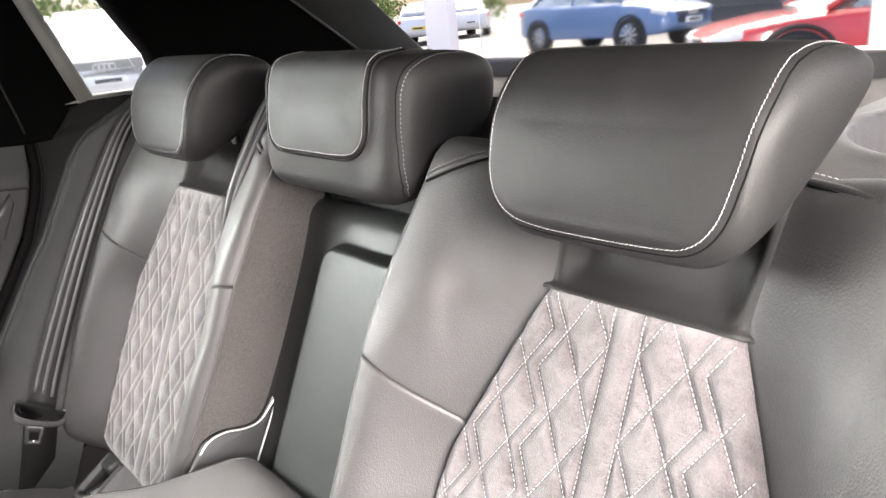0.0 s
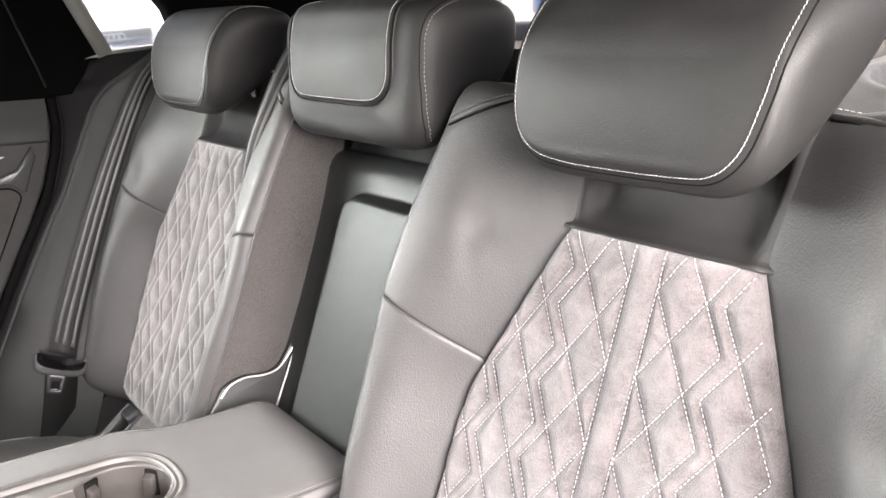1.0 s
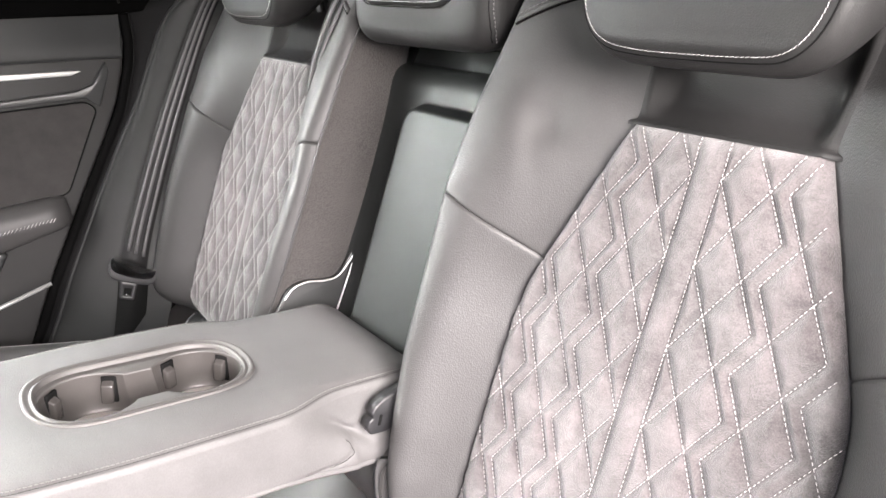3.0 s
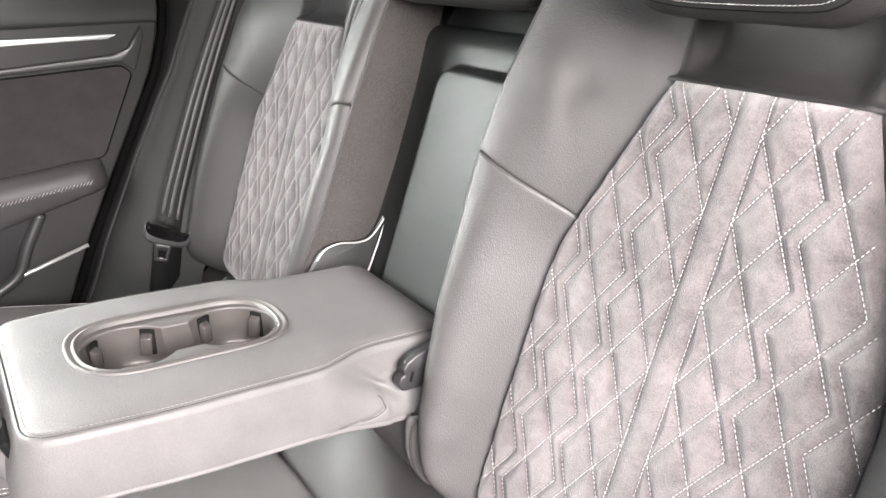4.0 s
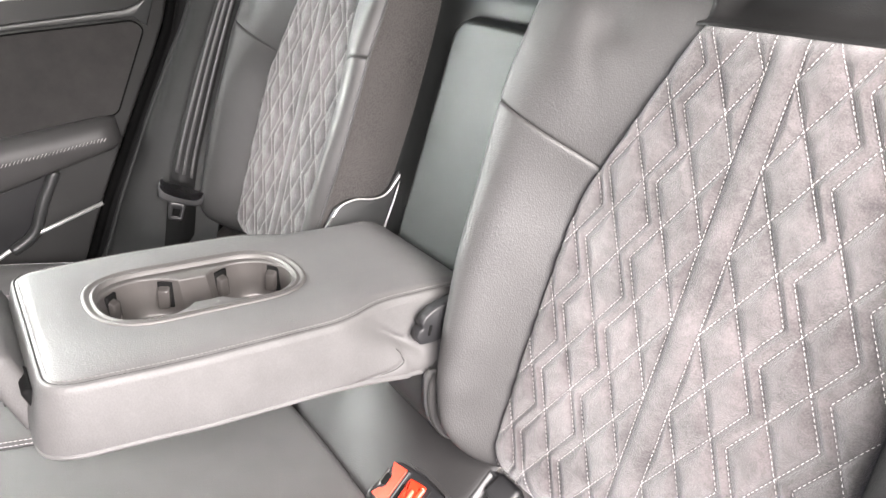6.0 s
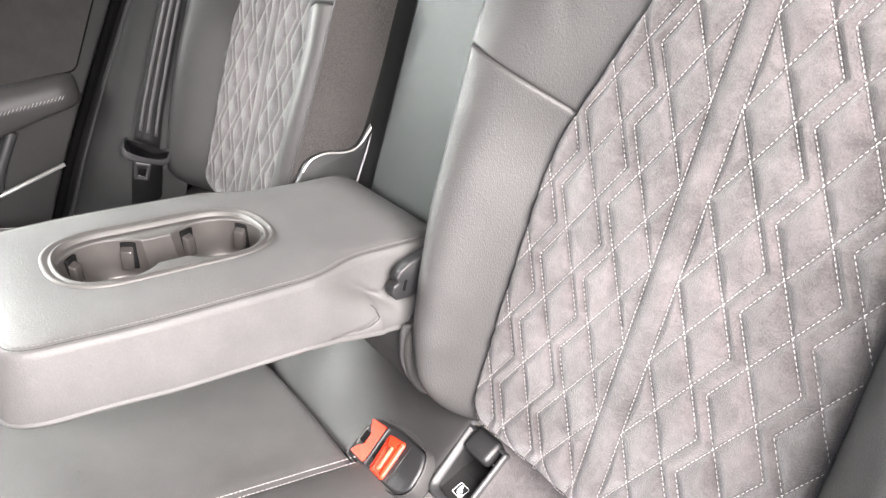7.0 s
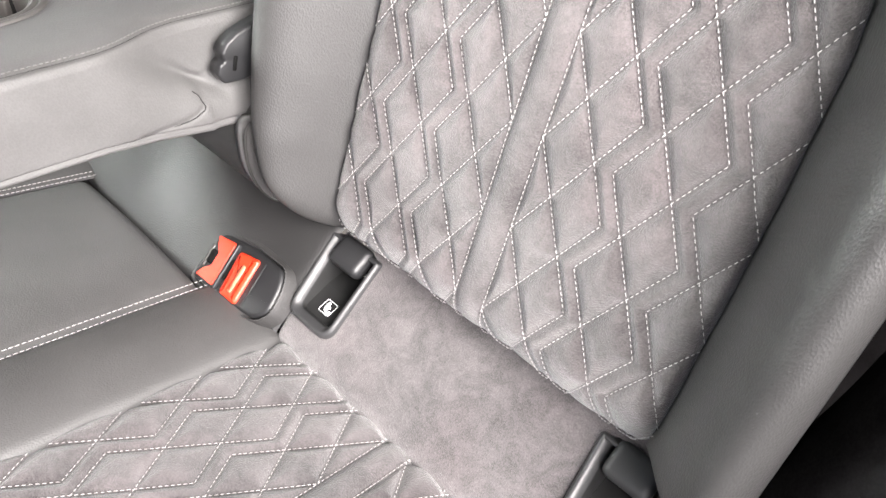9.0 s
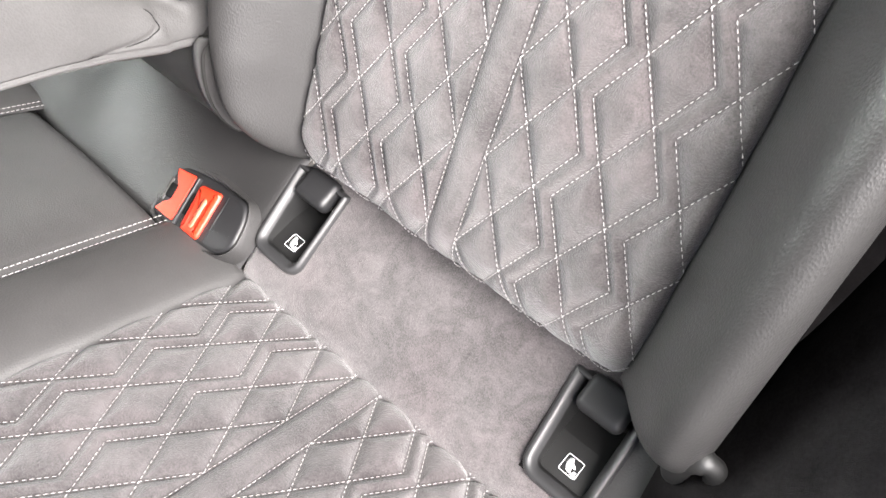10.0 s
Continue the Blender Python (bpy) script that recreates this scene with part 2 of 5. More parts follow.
def smooth_curve(pts, n, closed=False):
    """Catmull-Rom through points, resampled to n points at even steps."""
    p = np.asarray(pts, float)
    k = len(p)
    out = []
    for i in range(k if closed else k - 1):
        a, b, c, d = (p[(i + o) % k] if closed else p[min(max(i + o, 0), k - 1)] for o in (-1, 0, 1, 2))
        for s in np.linspace(0, 1, 16, endpoint=False):
            out.append(0.5 * (2 * b + (c - a) * s + (2 * a - 5 * b + 4 * c - d) * s**2 + (3 * b - a - 3 * c + d) * s**3))
    out.append(p[0] if closed else p[-1])
    out = np.array(out)
    d = np.r_[0, np.cumsum(np.linalg.norm(np.diff(out, axis=0), axis=1))]
    t = np.linspace(0, d[-1], n, endpoint=not closed)
    return np.stack([np.interp(t, d, out[:, m]) for m in range(out.shape[1])], 1)


def resampled(path, step):
    p = np.asarray(path, float)
    d = np.r_[0, np.cumsum(np.linalg.norm(np.diff(p, axis=0), axis=1))]
    n = max(2, int(round(d[-1] / step)) + 1)
    t = np.linspace(0, d[-1], n)
    return np.stack([np.interp(t, d, p[:, m]) for m in range(p.shape[1])], 1)


def tube(path, radius, sides=8, closed=False):
    p = np.asarray(path, float)
    n = len(p)
    tan = np.roll(p, -1, 0) - np.roll(p, 1, 0) if closed else np.gradient(p, axis=0)
    tan /= np.linalg.norm(tan, axis=1)[:, None] + 1e-12
    up = np.array([0.31, 0.23, 0.92])
    a = np.cross(tan, up)
    a /= np.linalg.norm(a, axis=1)[:, None] + 1e-9
    b = np.cross(tan, a)
    rad = np.broadcast_to(np.asarray(radius, float).reshape(-1, 1) if np.ndim(radius) else radius, (n, 1))
    ang = np.linspace(0, 2 * math.pi, sides, endpoint=False)
    loops = [p[i] + rad[i] * (np.cos(ang)[:, None] * a[i] + np.sin(ang)[:, None] * b[i]) for i in range(n)]
    if closed:
        return grid(loops, closed_u=True, closed_v=True)
    return loft(loops)


def dashes(paths, pitch=0.0042, long=0.0030, wide=0.0009, high=0.0005, lift=0.0003, slant=0.0):
    """Sewn stitches: paths of (points, normals); one tapered thread bead a stitch."""
    verts, faces = [], []
    for pts, nrm in paths:
        pts, nrm = np.asarray(pts, float), np.asarray(nrm, float)
        d = np.r_[0, np.cumsum(np.linalg.norm(np.diff(pts, axis=0), axis=1))]
        if d[-1] < pitch:
            continue
        count = int(d[-1] / pitch)
        for k in range(count):
            mid = (k + 0.5) * d[-1] / count
            a, c, b = (np.array([np.interp(s, d, pts[:, m]) for m in range(3)]) for s in (mid - long / 2, mid, mid + long / 2))
            n = np.array([np.interp(mid, d, nrm[:, m]) for m in range(3)])
            n /= np.linalg.norm(n) + 1e-12
            along = (b - a) / (np.linalg.norm(b - a) + 1e-12)
            side = np.cross(n, along)
            a, b = a - slant * side * long, b + slant * side * long
            base = len(verts)
            for q, w, h in ((a, 0.45, -0.2), (0.5 * (a + c), 0.95, 0.9), (0.5 * (b + c), 0.95, 0.9), (b, 0.45, -0.2)):
                o = q + n * lift
                verts += [o - side * wide / 2 * w, o + n * high * h, o + side * wide / 2 * w, o - n * high]
            for r in range(3):
                for s in range(4):
                    s2 = (s + 1) % 4
                    faces.append((base + 4 * r + s, base + 4 * r + s2, base + 4 * r + 4 + s2, base + 4 * r + 4 + s))
            faces += [(base + 3, base + 2, base + 1, base), (base + 12, base + 13, base + 14, base + 15)]
    return verts, faces


def rounded_box(size, r=0.004, seg=3, m=None):
    bm = bmesh.new()
    bmesh.ops.create_cube(bm, size=1.0)
    bmesh.ops.scale(bm, vec=size, verts=bm.verts)
    bmesh.ops.bevel(bm, geom=list(bm.edges), offset=min(r, min(size) * 0.49), segments=seg, profile=0.5, affect="EDGES", clamp_overlap=True)
    if m is not None:
        bmesh.ops.transform(bm, matrix=m, verts=bm.verts)
    return bm


def rounded_polygon(pts, r, seg=6):
    """A closed 2D outline with its corners rounded by r (one radius, or one a corner)."""
    p = np.asarray(pts, float)
    n = len(p)
    out = []
    for i in range(n):
        a, b, c = p[i - 1], p[i], p[(i + 1) % n]
        rr = r[i] if np.ndim(r) else r
        e1, e2 = a - b, c - b
        l1, l2 = np.linalg.norm(e1), np.linalg.norm(e2)
        rr = min(rr, 0.48 * l1, 0.48 * l2)
        s, e = b + e1 / l1 * rr, b + e2 / l2 * rr
        for t in np.linspace(0, 1, seg + 1):
            out.append((1 - t) ** 2 * s + 2 * t * (1 - t) * b + t**2 * e)
    return np.array(out)


def inset_loop(p, d):
    """Moves a closed 2D loop inwards by d (counter-clockwise loops)."""
    t = np.roll(p, -1, 0) - np.roll(p, 1, 0)
    t /= np.linalg.norm(t, axis=1)[:, None] + 1e-12
    if 0.5 * np.sum(p[:, 0] * np.roll(p[:, 1], -1) - np.roll(p[:, 0], -1) * p[:, 1]) < 0:
        t = -t
    return p + d * np.stack([-t[:, 1], t[:, 0]], 1)


def slab(outline, place, thick, edge=0.003):
    """A plate with rounded rim: outline in 2D, place(p2, h) gives 3D; from h = 0 up to thick."""
    o = np.asarray(outline, float)
    loops = [place(o, 0.0), place(o, thick - edge), place(inset_loop(o, edge * 0.3), thick - edge * 0.3), place(inset_loop(o, edge), thick)]
    return loft(loops)


def smoothstep(x):
    x = np.clip(x, 0, 1)
    return x * x * (3 - 2 * x)


# ---------------------------------------------------------------- the seat's own frames
RAKE = math.atan(0.4595)
CR, SR = math.cos(RAKE), math.sin(RAKE)
SEAT_X = 0.351


def back(x, v, w):
    """x across the car, v up along the backrest, w out of it towards the sitter."""
    x, v, w = np.broadcast_arrays(np.asarray(x, float), np.asarray(v, float), np.asarray(w, float))
    return np.stack([x, -0.015 + v * SR - w * CR, 0.55 + v * CR + w * SR], -1)


BACK_N = np.array([0.0, -CR, SR])
SLOPE = math.atan(0.33)
CS, SS = math.cos(SLOPE), math.sin(SLOPE)


def cushion(x, s, h):
    """x across, s forwards along the cushion from y = 0, h out of it."""
    x, s, h = np.broadcast_arrays(np.asarray(x, float), np.asarray(s, float), np.asarray(h, float))
    return np.stack([x, -s * CS + h * SS, 0.524 + s * SS + h * CS], -1)


CUSHION_N = np.array([0.0, SS, CS])
H = 0.0624
COLUMNS = ((0.012, 0.067), (0.0615, 0.117), (0.1115, 0.167))


def quilt_lines(v0, lo, hi):
    """Segments of the diamond stitching: two upright lines and three columns of crossing zigzags a side."""
    some = [((s * 0.012, lo), (s * 0.012, hi)) for s in (-1, 1)]
    for s in (-1, 1):
        for a, b in COLUMNS:
            for k in range(-14, 15):
                top = v0 + H * k
                some += [((s * a, top), (s * b, top - 1.5 * H)), ((s * b, top - 1.5 * H), (s * a, top - 3 * H))]
    return [q for q in some if max(q[0][1], q[1][1]) > lo - 0.01 and min(q[0][1], q[1][1]) < hi + 0.01]


def distance(u, v, segs):
    d = np.full(u.shape, 9.0)
    for (ax, ay), (bx, by) in segs:
        ex, ey = bx - ax, by - ay
        t = np.clip(((u - ax) * ex + (v - ay) * ey) / (ex * ex + ey * ey), 0, 1)
        d = np.minimum(d, np.hypot(u - ax - t * ex, v - ay - t * ey))
    return d


def padding(d, high=0.0060, reach=0.0125):
    """Filled quilting: steep at the seam, round in the middle."""
    t = np.clip(d / reach, 0, 1)
    return high * (0.16 * (1 - np.exp(-d / 0.0020)) + 0.84 * (1 - (1 - t) ** 2.1))


def clipped(segs, inside, step=0.0014):
    """The stretches of the segments that lie inside the outline, as 2D paths."""
    out = []
    for a, b in segs:
        n = max(3, int(math.dist(a, b) / step))
        p = np.linspace(a, b, n)
        ok = inside(p[:, 0], p[:, 1])
        start = None
        for i in range(n + 1):
            if i < n and ok[i]:
                start = i if start is None else start
            elif start is not None:
                if i - start > 2:
                    out.append(p[start:i])
                start = None
    return out


# ---------------------------------------------------------------- backrests
HW_V = np.array([0.05, 0.085, 0.10, 0.22, 0.33, 0.36, 0.399, 0.449, 0.511, 0.62])
HW_U = np.array([0.139, 0.142, 0.145, 0.145, 0.142, 0.137, 0.122, 0.101, 0.076, 0.086])


def eased(xs, ys, width):
    """A table fitted to the camera's view, rounded over the given width so that no kink shows."""
    x = np.linspace(xs[0] - 0.05, xs[-1] + 0.05, 900)
    n = max(3, int(width / (x[1] - x[0])))
    k = np.hanning(n + 2)[1:-1]
    y = np.interp(np.linspace(x[0] - (n // 2) * (x[1] - x[0]), x[-1] + (n // 2) * (x[1] - x[0]), 900 + 2 * (n // 2)), xs, ys)
    return x, np.convolve(y, k / k.sum(), "same")[n // 2:n // 2 + 900]


HW_TABLE = eased(HW_V, HW_U, 0.045)


def half_insert(v):
    return np.interp(v, *HW_TABLE)


TOP = 0.588


def rolled(q, r_top=0.032, r_low=0.03, low=0.105):
    """Height and sink along a backrest that rolls over at its top and tucks under at its foot."""
    a = np.clip((q - TOP) / r_top, 0, math.pi / 2)
    flat = np.clip(q - TOP - r_top * math.pi / 2, 0, None)
    b = np.clip((low - q) / r_low, 0, math.pi / 2)
    v = np.where(q > TOP, TOP + r_top * np.sin(a), np.where(q < low, low - r_low * np.sin(b), q))
    w = -r_top * (1 - np.cos(a)) - flat - r_low * (1 - np.cos(b))
    return v, w


CREST_U = eased([0.08, 0.12, 0.17, 0.27, 0.36, 0.46, 0.60], [0.178, 0.196, 0.207, 0.220, 0.225, 0.226, 0.218], 0.05)
CREST_W = eased([0.07, 0.085, 0.11, 0.15, 0.20, 0.42, 0.50, 0.56, 0.60], [0.005, 0.02, 0.041, 0.052, 0.056, 0.053, 0.045, 0.034, 0.027], 0.03)
OUTER_U = eased([0.06, 0.27, 0.36, 0.46, 0.60], [0.207, 0.211, 0.213, 0.208, 0.196], 0.06)
OUTER_W = eased([0.07, 0.085, 0.12, 0.20, 0.42, 0.50, 0.56, 0.60], [0.028, 0.040, 0.050, 0.056, 0.053, 0.045, 0.034, 0.027], 0.03)


def crest(v):
    """Half width and height of the side bolsters."""
    return np.interp(v, *CREST_U), np.interp(v, *CREST_W)


def seam_height(u):
    return 0.3815 + np.clip(u - 0.137, 0, 0.085) * 0.46


def shoulder(u, side=-1):
    if side > 0:
        return 0.614 - 0.32 * (np.clip(u, 0.08, 0.21) - 0.099)
    return 0.606 - 0.2 * (np.clip(u, 0.09, 0.22) - 0.142) - 0.35 * np.clip(u - 0.150, 0, 0.06)


def bolster_grid(sign, side, upper, rows=140):
    """One bolster skin, above or below its cross seam. side: -1 towards the car's middle, +1 towards the door."""
    tau = np.r_[np.linspace(0, 1, 26), np.linspace(1, 2, 14)[1:], np.linspace(2, 3, 6)[1:]]
    t = np.linspace(0, 1, rows)[:, None]
    t = 0.3 * t + 0.7 * (t**2.4 if upper else 1 - (1 - t) ** 2.4)
    guess_v = seam_height(np.interp(tau, [0, 1, 2, 3], [0.137, 0.205, 0.215, 0.215]))[None]
    q = guess_v + (TOP + 0.10 - guess_v) * t if upper else 0.062 + (guess_v - 0.062) * t
    if side > 0 and not upper:
        q = 0.045 + (guess_v - 0.045) * t
    v, sink = rolled(q)
    us, wc = crest(np.clip(v, 0.07, 0.6))
    if side > 0:
        us, wc = np.interp(v, *OUTER_U), np.interp(np.clip(v, 0.07, 0.6), *OUTER_W)
    hw = half_insert(v)
    uc = us - 0.017
    T = np.broadcast_to(tau[None], q.shape)
    s1, s2, s3 = np.clip(T, 0, 1), np.clip(T - 1, 0, 1), np.clip(T - 2, 0, 1)
    u = hw + (uc - hw) * s1 + (us - uc) * np.sin(s2 * math.pi / 2)
    w = -0.007 + (wc + 0.007) * np.sin(s1 * math.pi / 2) ** 1.15 - 0.024 * (1 - np.cos(s2 * math.pi / 2)) - s3 * (wc + 0.03)
    du, dv, wide = (0.142, 0.499, 1.0) if side < 0 else (0.176, 0.437, 1.3)
    dent = 0.75 * np.exp(-(((u - du) / (0.022 * wide)) ** 2 + ((v - dv) / (0.028 * wide)) ** 2)) + 0.32 * np.exp(-(((u - du) / 0.011) ** 2 + ((v - dv + 0.004) / 0.015) ** 2))
    fold = np.exp(-(((u - 0.155 - 0.25 * (v - 0.49)) / 0.008) ** 2 + ((v - 0.485) / 0.045) ** 2))
    w = w - 0.0082 * dent - 0.0016 * fold + 0.0012 * np.sin(v * 37 + u * 20) * s1 * (1 - s2)
    off = np.abs(q - guess_v)
    w = w - 0.0030 * np.exp(-off / 0.0011) * (1 - s3)
    u = u - 0.0024 * np.exp(-off / 0.0011) * np.sin(s2 * math.pi / 2) * (1 - s3)
    lip = np.exp(-np.abs(v - shoulder(u, side)) / 0.0022)
    w = w + sink - 0.0015 * lip * (q < TOP + 0.03)
    p = back(sign * (SEAT_X + side * u), v, w)
    return p


LOW, R_LOW = 0.114, 0.034


def insert_skin(u, q, out):
    """A point of the insert, raised by out along the skin's own normal; the foot rolls under."""
    b = np.clip((LOW - q) / R_LOW, 0, 2.3)
    v = np.where(q < LOW, LOW - R_LOW * np.sin(b), q) - out * np.sin(b)
    w = -R_LOW * (1 - np.cos(b)) + out * np.cos(b)
    return v, w


def insert_height(u, q, d):
    """How far the padded suede stands out, d away from the nearest sewn line."""
    hw = half_insert(np.maximum(q, 0.085)) - 0.0005
    edge = np.minimum(hw - np.abs(u), np.maximum(0.516 - q, 0))
    calm = (0.3 + 0.7 * smoothstep(edge / 0.014)) * (0.10 + 0.90 * smoothstep((q - 0.066) / 0.060)) * (0.05 + 0.95 * smoothstep((0.516 - q) / 0.030))
    return calm * padding(d) + 0.0042 * (1 - calm) * smoothstep((0.516 - q) / 0.02) - 0.006 * np.exp(-np.maximum(edge, -0.004) / 0.004) - 0.012 * smoothstep((q - 0.5105) / 0.0028) - 0.001 + 0.0006 * noise_field(u, q)


def insert_grid(sign, cols, rows, lines):
    q = np.r_[np.linspace(0.040, 0.5095, rows - 8), np.linspace(0.5102, 0.5140, 8)][:, None] * np.ones((1, cols))
    hw = half_insert(np.maximum(q, 0.085)) - 0.0005
    u = np.linspace(-1, 1, cols)[None] * (hw + 0.007)
    out = insert_height(u, q, distance(u, q, lines))
    v, w = insert_skin(u, q, out)
    return back(sign * (SEAT_X + u) if sign > 0 else -(SEAT_X + u), v, w)


def noise_field(u, v):
    return np.sin(u * 61 + 1.3 * np.sin(v * 43)) * np.sin(v * 57 + 0.7 * np.sin(u * 71))


BACK_LINES = quilt_lines(0.481, 0.035, 0.513)


SHOULDER_N = np.array([0.0, -0.55, 0.83])


def build_backrest(sign, fine):
    near = sign > 0
    t = thing("rear_seat", (sign * SEAT_X, 0.03, 0.58),
              "grey leather rear seat back with quilted suede insert" if near else "grey leather seat back with quilted insert, by far door", "car seat", "rear backrests")
    ins = part("quilted_insert", insert_grid_data(sign, fine), SUEDE, t, "grey quilted suede panel with white diamond stitching")
    rows2 = clipped(BACK_LINES, lambda u, v: (u > 0.003 - half_insert(v)) & (u < half_insert(v) + np.where(v < 0.36, 0.0025, -0.002)) & (v > 0.055) & (v < 0.5090))
    paths = []
    for p in rows2:
        rise = np.maximum(insert_height(p[:, 0], p[:, 1], np.zeros(len(p))), -0.001) + 0.0018
        v, w = insert_skin(p[:, 0], p[:, 1], rise)
        turn = np.clip((LOW - p[:, 1]) / R_LOW, 0, 2.3)[:, None]
        pts = back(sign * (SEAT_X + p[:, 0]), v, w)
        paths.append((pts, np.cos(turn) * BACK_N - np.sin(turn) * np.array([0.0, SR, CR])))
    tagged(part("stitching", dashes(paths, pitch=0.0037, long=0.0023, wide=0.00058, high=0.0004), QUILT_THREAD, ins, "white sewn diamond stitches"), kind="stuff")
    for side in (-1, 1):
        flip = (sign * side) < 0
        for upper in (True, False):
            v, f = grid(bolster_grid(sign, side, upper), flip=flip)
            part("upper_bolster" if upper else "lower_bolster", (v, f), LEATHER if side < 0 else SHADED_LEATHER, t,
                 "darker leather bolster with a dimple" if upper else "leather bolster with shade in its tone" if side > 0 and near else "smooth pale grey leather bolster" if side < 0 else "smooth leather bolster, shade in its tone")
        # folded seam along the shoulder, stitched above the fold
        uu = np.linspace(0.088, 0.204 if side < 0 else 0.194, 80)

        def on_shoulder(dq, lift):
            sh_v, sh_w = rolled(shoulder(uu, side) + dq)
            us, wc = crest(np.minimum(sh_v, 0.6))
            hs = half_insert(sh_v)
            s1 = np.clip((uu - hs) / (us - 0.017 - hs), 0, 1)
            wl = -0.007 + (wc + 0.007) * np.sin(s1 * math.pi / 2) ** 1.15 + sh_w
            return back(sign * (SEAT_X + side * uu), sh_v, wl) + lift * SHOULDER_N

        part("shoulder_fold", tube(on_shoulder(0.001, -0.0004), 0.0034, 8), LEATHER if side < 0 else SHADED_LEATHER, t)
        part("shoulder_crease_shade", tube(on_shoulder(-0.0032, 0.0006), 0.0011, 6), SEAM_SHADE, t)
        tagged(part("shoulder_stitching", dashes([(on_shoulder(0.0065, 0.0004), np.tile(SHOULDER_N, (80, 1)))], pitch=0.0042, long=0.0032, wide=0.0009), DARK_THREAD, t), kind="stuff")
    # leather between insert and headrest, its tone darkened for the headrest's shade
    q = np.linspace(0.5088, TOP + 0.10, 90)[:, None] * np.ones((1, 40))
    v, sink = rolled(q)
    hw = half_insert(v) + 0.006
    u = np.linspace(-1, 1, 40)[None] * hw
    e = np.maximum(hw - 0.006 - np.abs(u), 0)
    w = -0.0015 + 0.0042 * np.exp(-((q - 0.5105) / 0.0032) ** 2) - 0.006 * np.exp(-e / 0.003) - (0.005 * smoothstep((v - 0.512) / 0.02) + 0.020 * np.sin(np.clip((v - 0.506) / 0.10, 0, 1) * math.pi)) * smoothstep(e / 0.020)
    part("neck_panel", grid(back(sign * (SEAT_X + u), v, w + sink), flip=sign < 0), SHADED_HEAD_LEATHER, t)
    return t


def insert_grid_data(sign, fine):
    cols, rows = (200, 300) if fine else (180, 270)
    return grid(insert_grid(sign, cols, rows, BACK_LINES), flip=sign < 0)


near_back = build_backrest(1, True)
far_back = build_backrest(-1, False)
# inward-facing sides
for sign, ob in ((1, near_back), (-1, far_back)):
    vs = np.linspace(0.10, 0.60, 60)[:, None] * np.ones((1, 24))
    us, wc = crest(vs[:, :1])
    ws = (wc - 0.012) * (1 - np.linspace(0, 1, 24)[None]) + -0.05 * np.linspace(0, 1, 24)[None]
    xs = SEAT_X - us + 0.0005 - 0.003 * np.sin(np.linspace(0, 1, 24)[None] * math.pi)
    part("side_panel", grid(back(sign * xs, vs, ws), flip=sign > 0), FABRIC, ob, "grey knitted fabric side panel")
    vv = np.linspace(0.10, 0.60, 80)
    us, wc = crest(vv)
    part("piping", tube(back(sign * (SEAT_X - us - 0.0005), vv, wc - 0.013), 0.0016, 6), LEATHER, ob)


# ---------------------------------------------------------------- armrest niche between the backrests
niche = thing("armrest_niche", (0, 0.10, 0.62), "dark grey plastic niche behind the lowered armrest", "seat niche")
vv, xx = np.linspace(0.10, 0.66, 300), np.linspace(-0.172, 0.172, 170)
X, V = np.meshgrid(xx, vv)
fall = np.clip((V - 0.512) / 0.030, 0, 1)
W = -0.043 - 0.030 * (1 - np.sqrt(1 - np.minimum(fall, 0.999) ** 2)) - np.clip(V - 0.542, 0, 1) * 0.25
W = W + 0.007 * np.exp(-np.abs(0.132 - np.abs(X)) / 0.008)
# the raised panel: distance inside a rounded outline
half, rad = 0.082 - 0.014 * (V - 0.10), 0.030
qx, qv = np.abs(X - 0.005) - (half + 0.005 - rad), V - (0.494 - rad)
inside = -(np.hypot(np.maximum(qx, 0), np.maximum(qv, 0)) + np.minimum(np.maximum(qx, qv), 0) - rad)
rise = np.clip(inside / 0.013, 0, 1)
W = W + 0.0165 * np.sin(rise * math.pi / 2)
part("back_plate", grid(back(X, V, W)), NICHE, niche, "smooth raised dark grey plastic panel")
FX, FV = np.meshgrid(np.linspace(-0.29, 0.29, 40), np.linspace(0.50, 0.69, 24))
part("upper_filler", grid(back(FX, FV, -0.088 - 0.25 * np.clip(FV - 0.542, 0, 1))), NICHE, niche, "dark plastic closing strip")
fx, fk = np.meshgrid(np.linspace(-0.150, 0.150, 60), np.linspace(0, 1, 24))
prof = smooth_curve([(0.040, 0.712), (0.014, 0.702), (0.002, 0.680), (0.000, 0.655), (0.008, 0.630), (0.030, 0.606)], 24)
part("foot_roll", grid(np.stack([fx, np.interp(fk, np.linspace(0, 1, 24), prof[:, 0]), np.interp(fk, np.linspace(0, 1, 24), prof[:, 1])], -1), flip=True), LEATHER, niche, "dark grey leather roll under the armrest hinge")
# quarter cover with a bright line at the foot of the fabric wall
cover = np.array([(0.168, 0.040), (0.222, 0.038), (0.238, 0.030), (0.248, 0.012), (0.252, -0.012), (0.262, -0.030), (0.292, -0.044), (0.168, -0.044)])
place_cover = lambda p, h: back(-0.128 + h, p[:, 0], p[:, 1])
part("corner_cover", slab(smooth_curve(np.vstack([cover[0], cover[1:7], cover[7]]), 60, closed=True), place_cover, 0.006, 0.002), SOFT_PLASTIC, niche)
edge = smooth_curve(cover[1:7], 60)
line = np.vstack([back(-0.1205, edge[:, 0], edge[:, 1]), back(np.full(20, -0.118), np.linspace(0.292, 0.20, 20), np.linspace(-0.044, -0.036, 20))])
part("chrome_line", tube(line, 0.0012, 6), CHROME, niche, "thin satin chrome edge line")


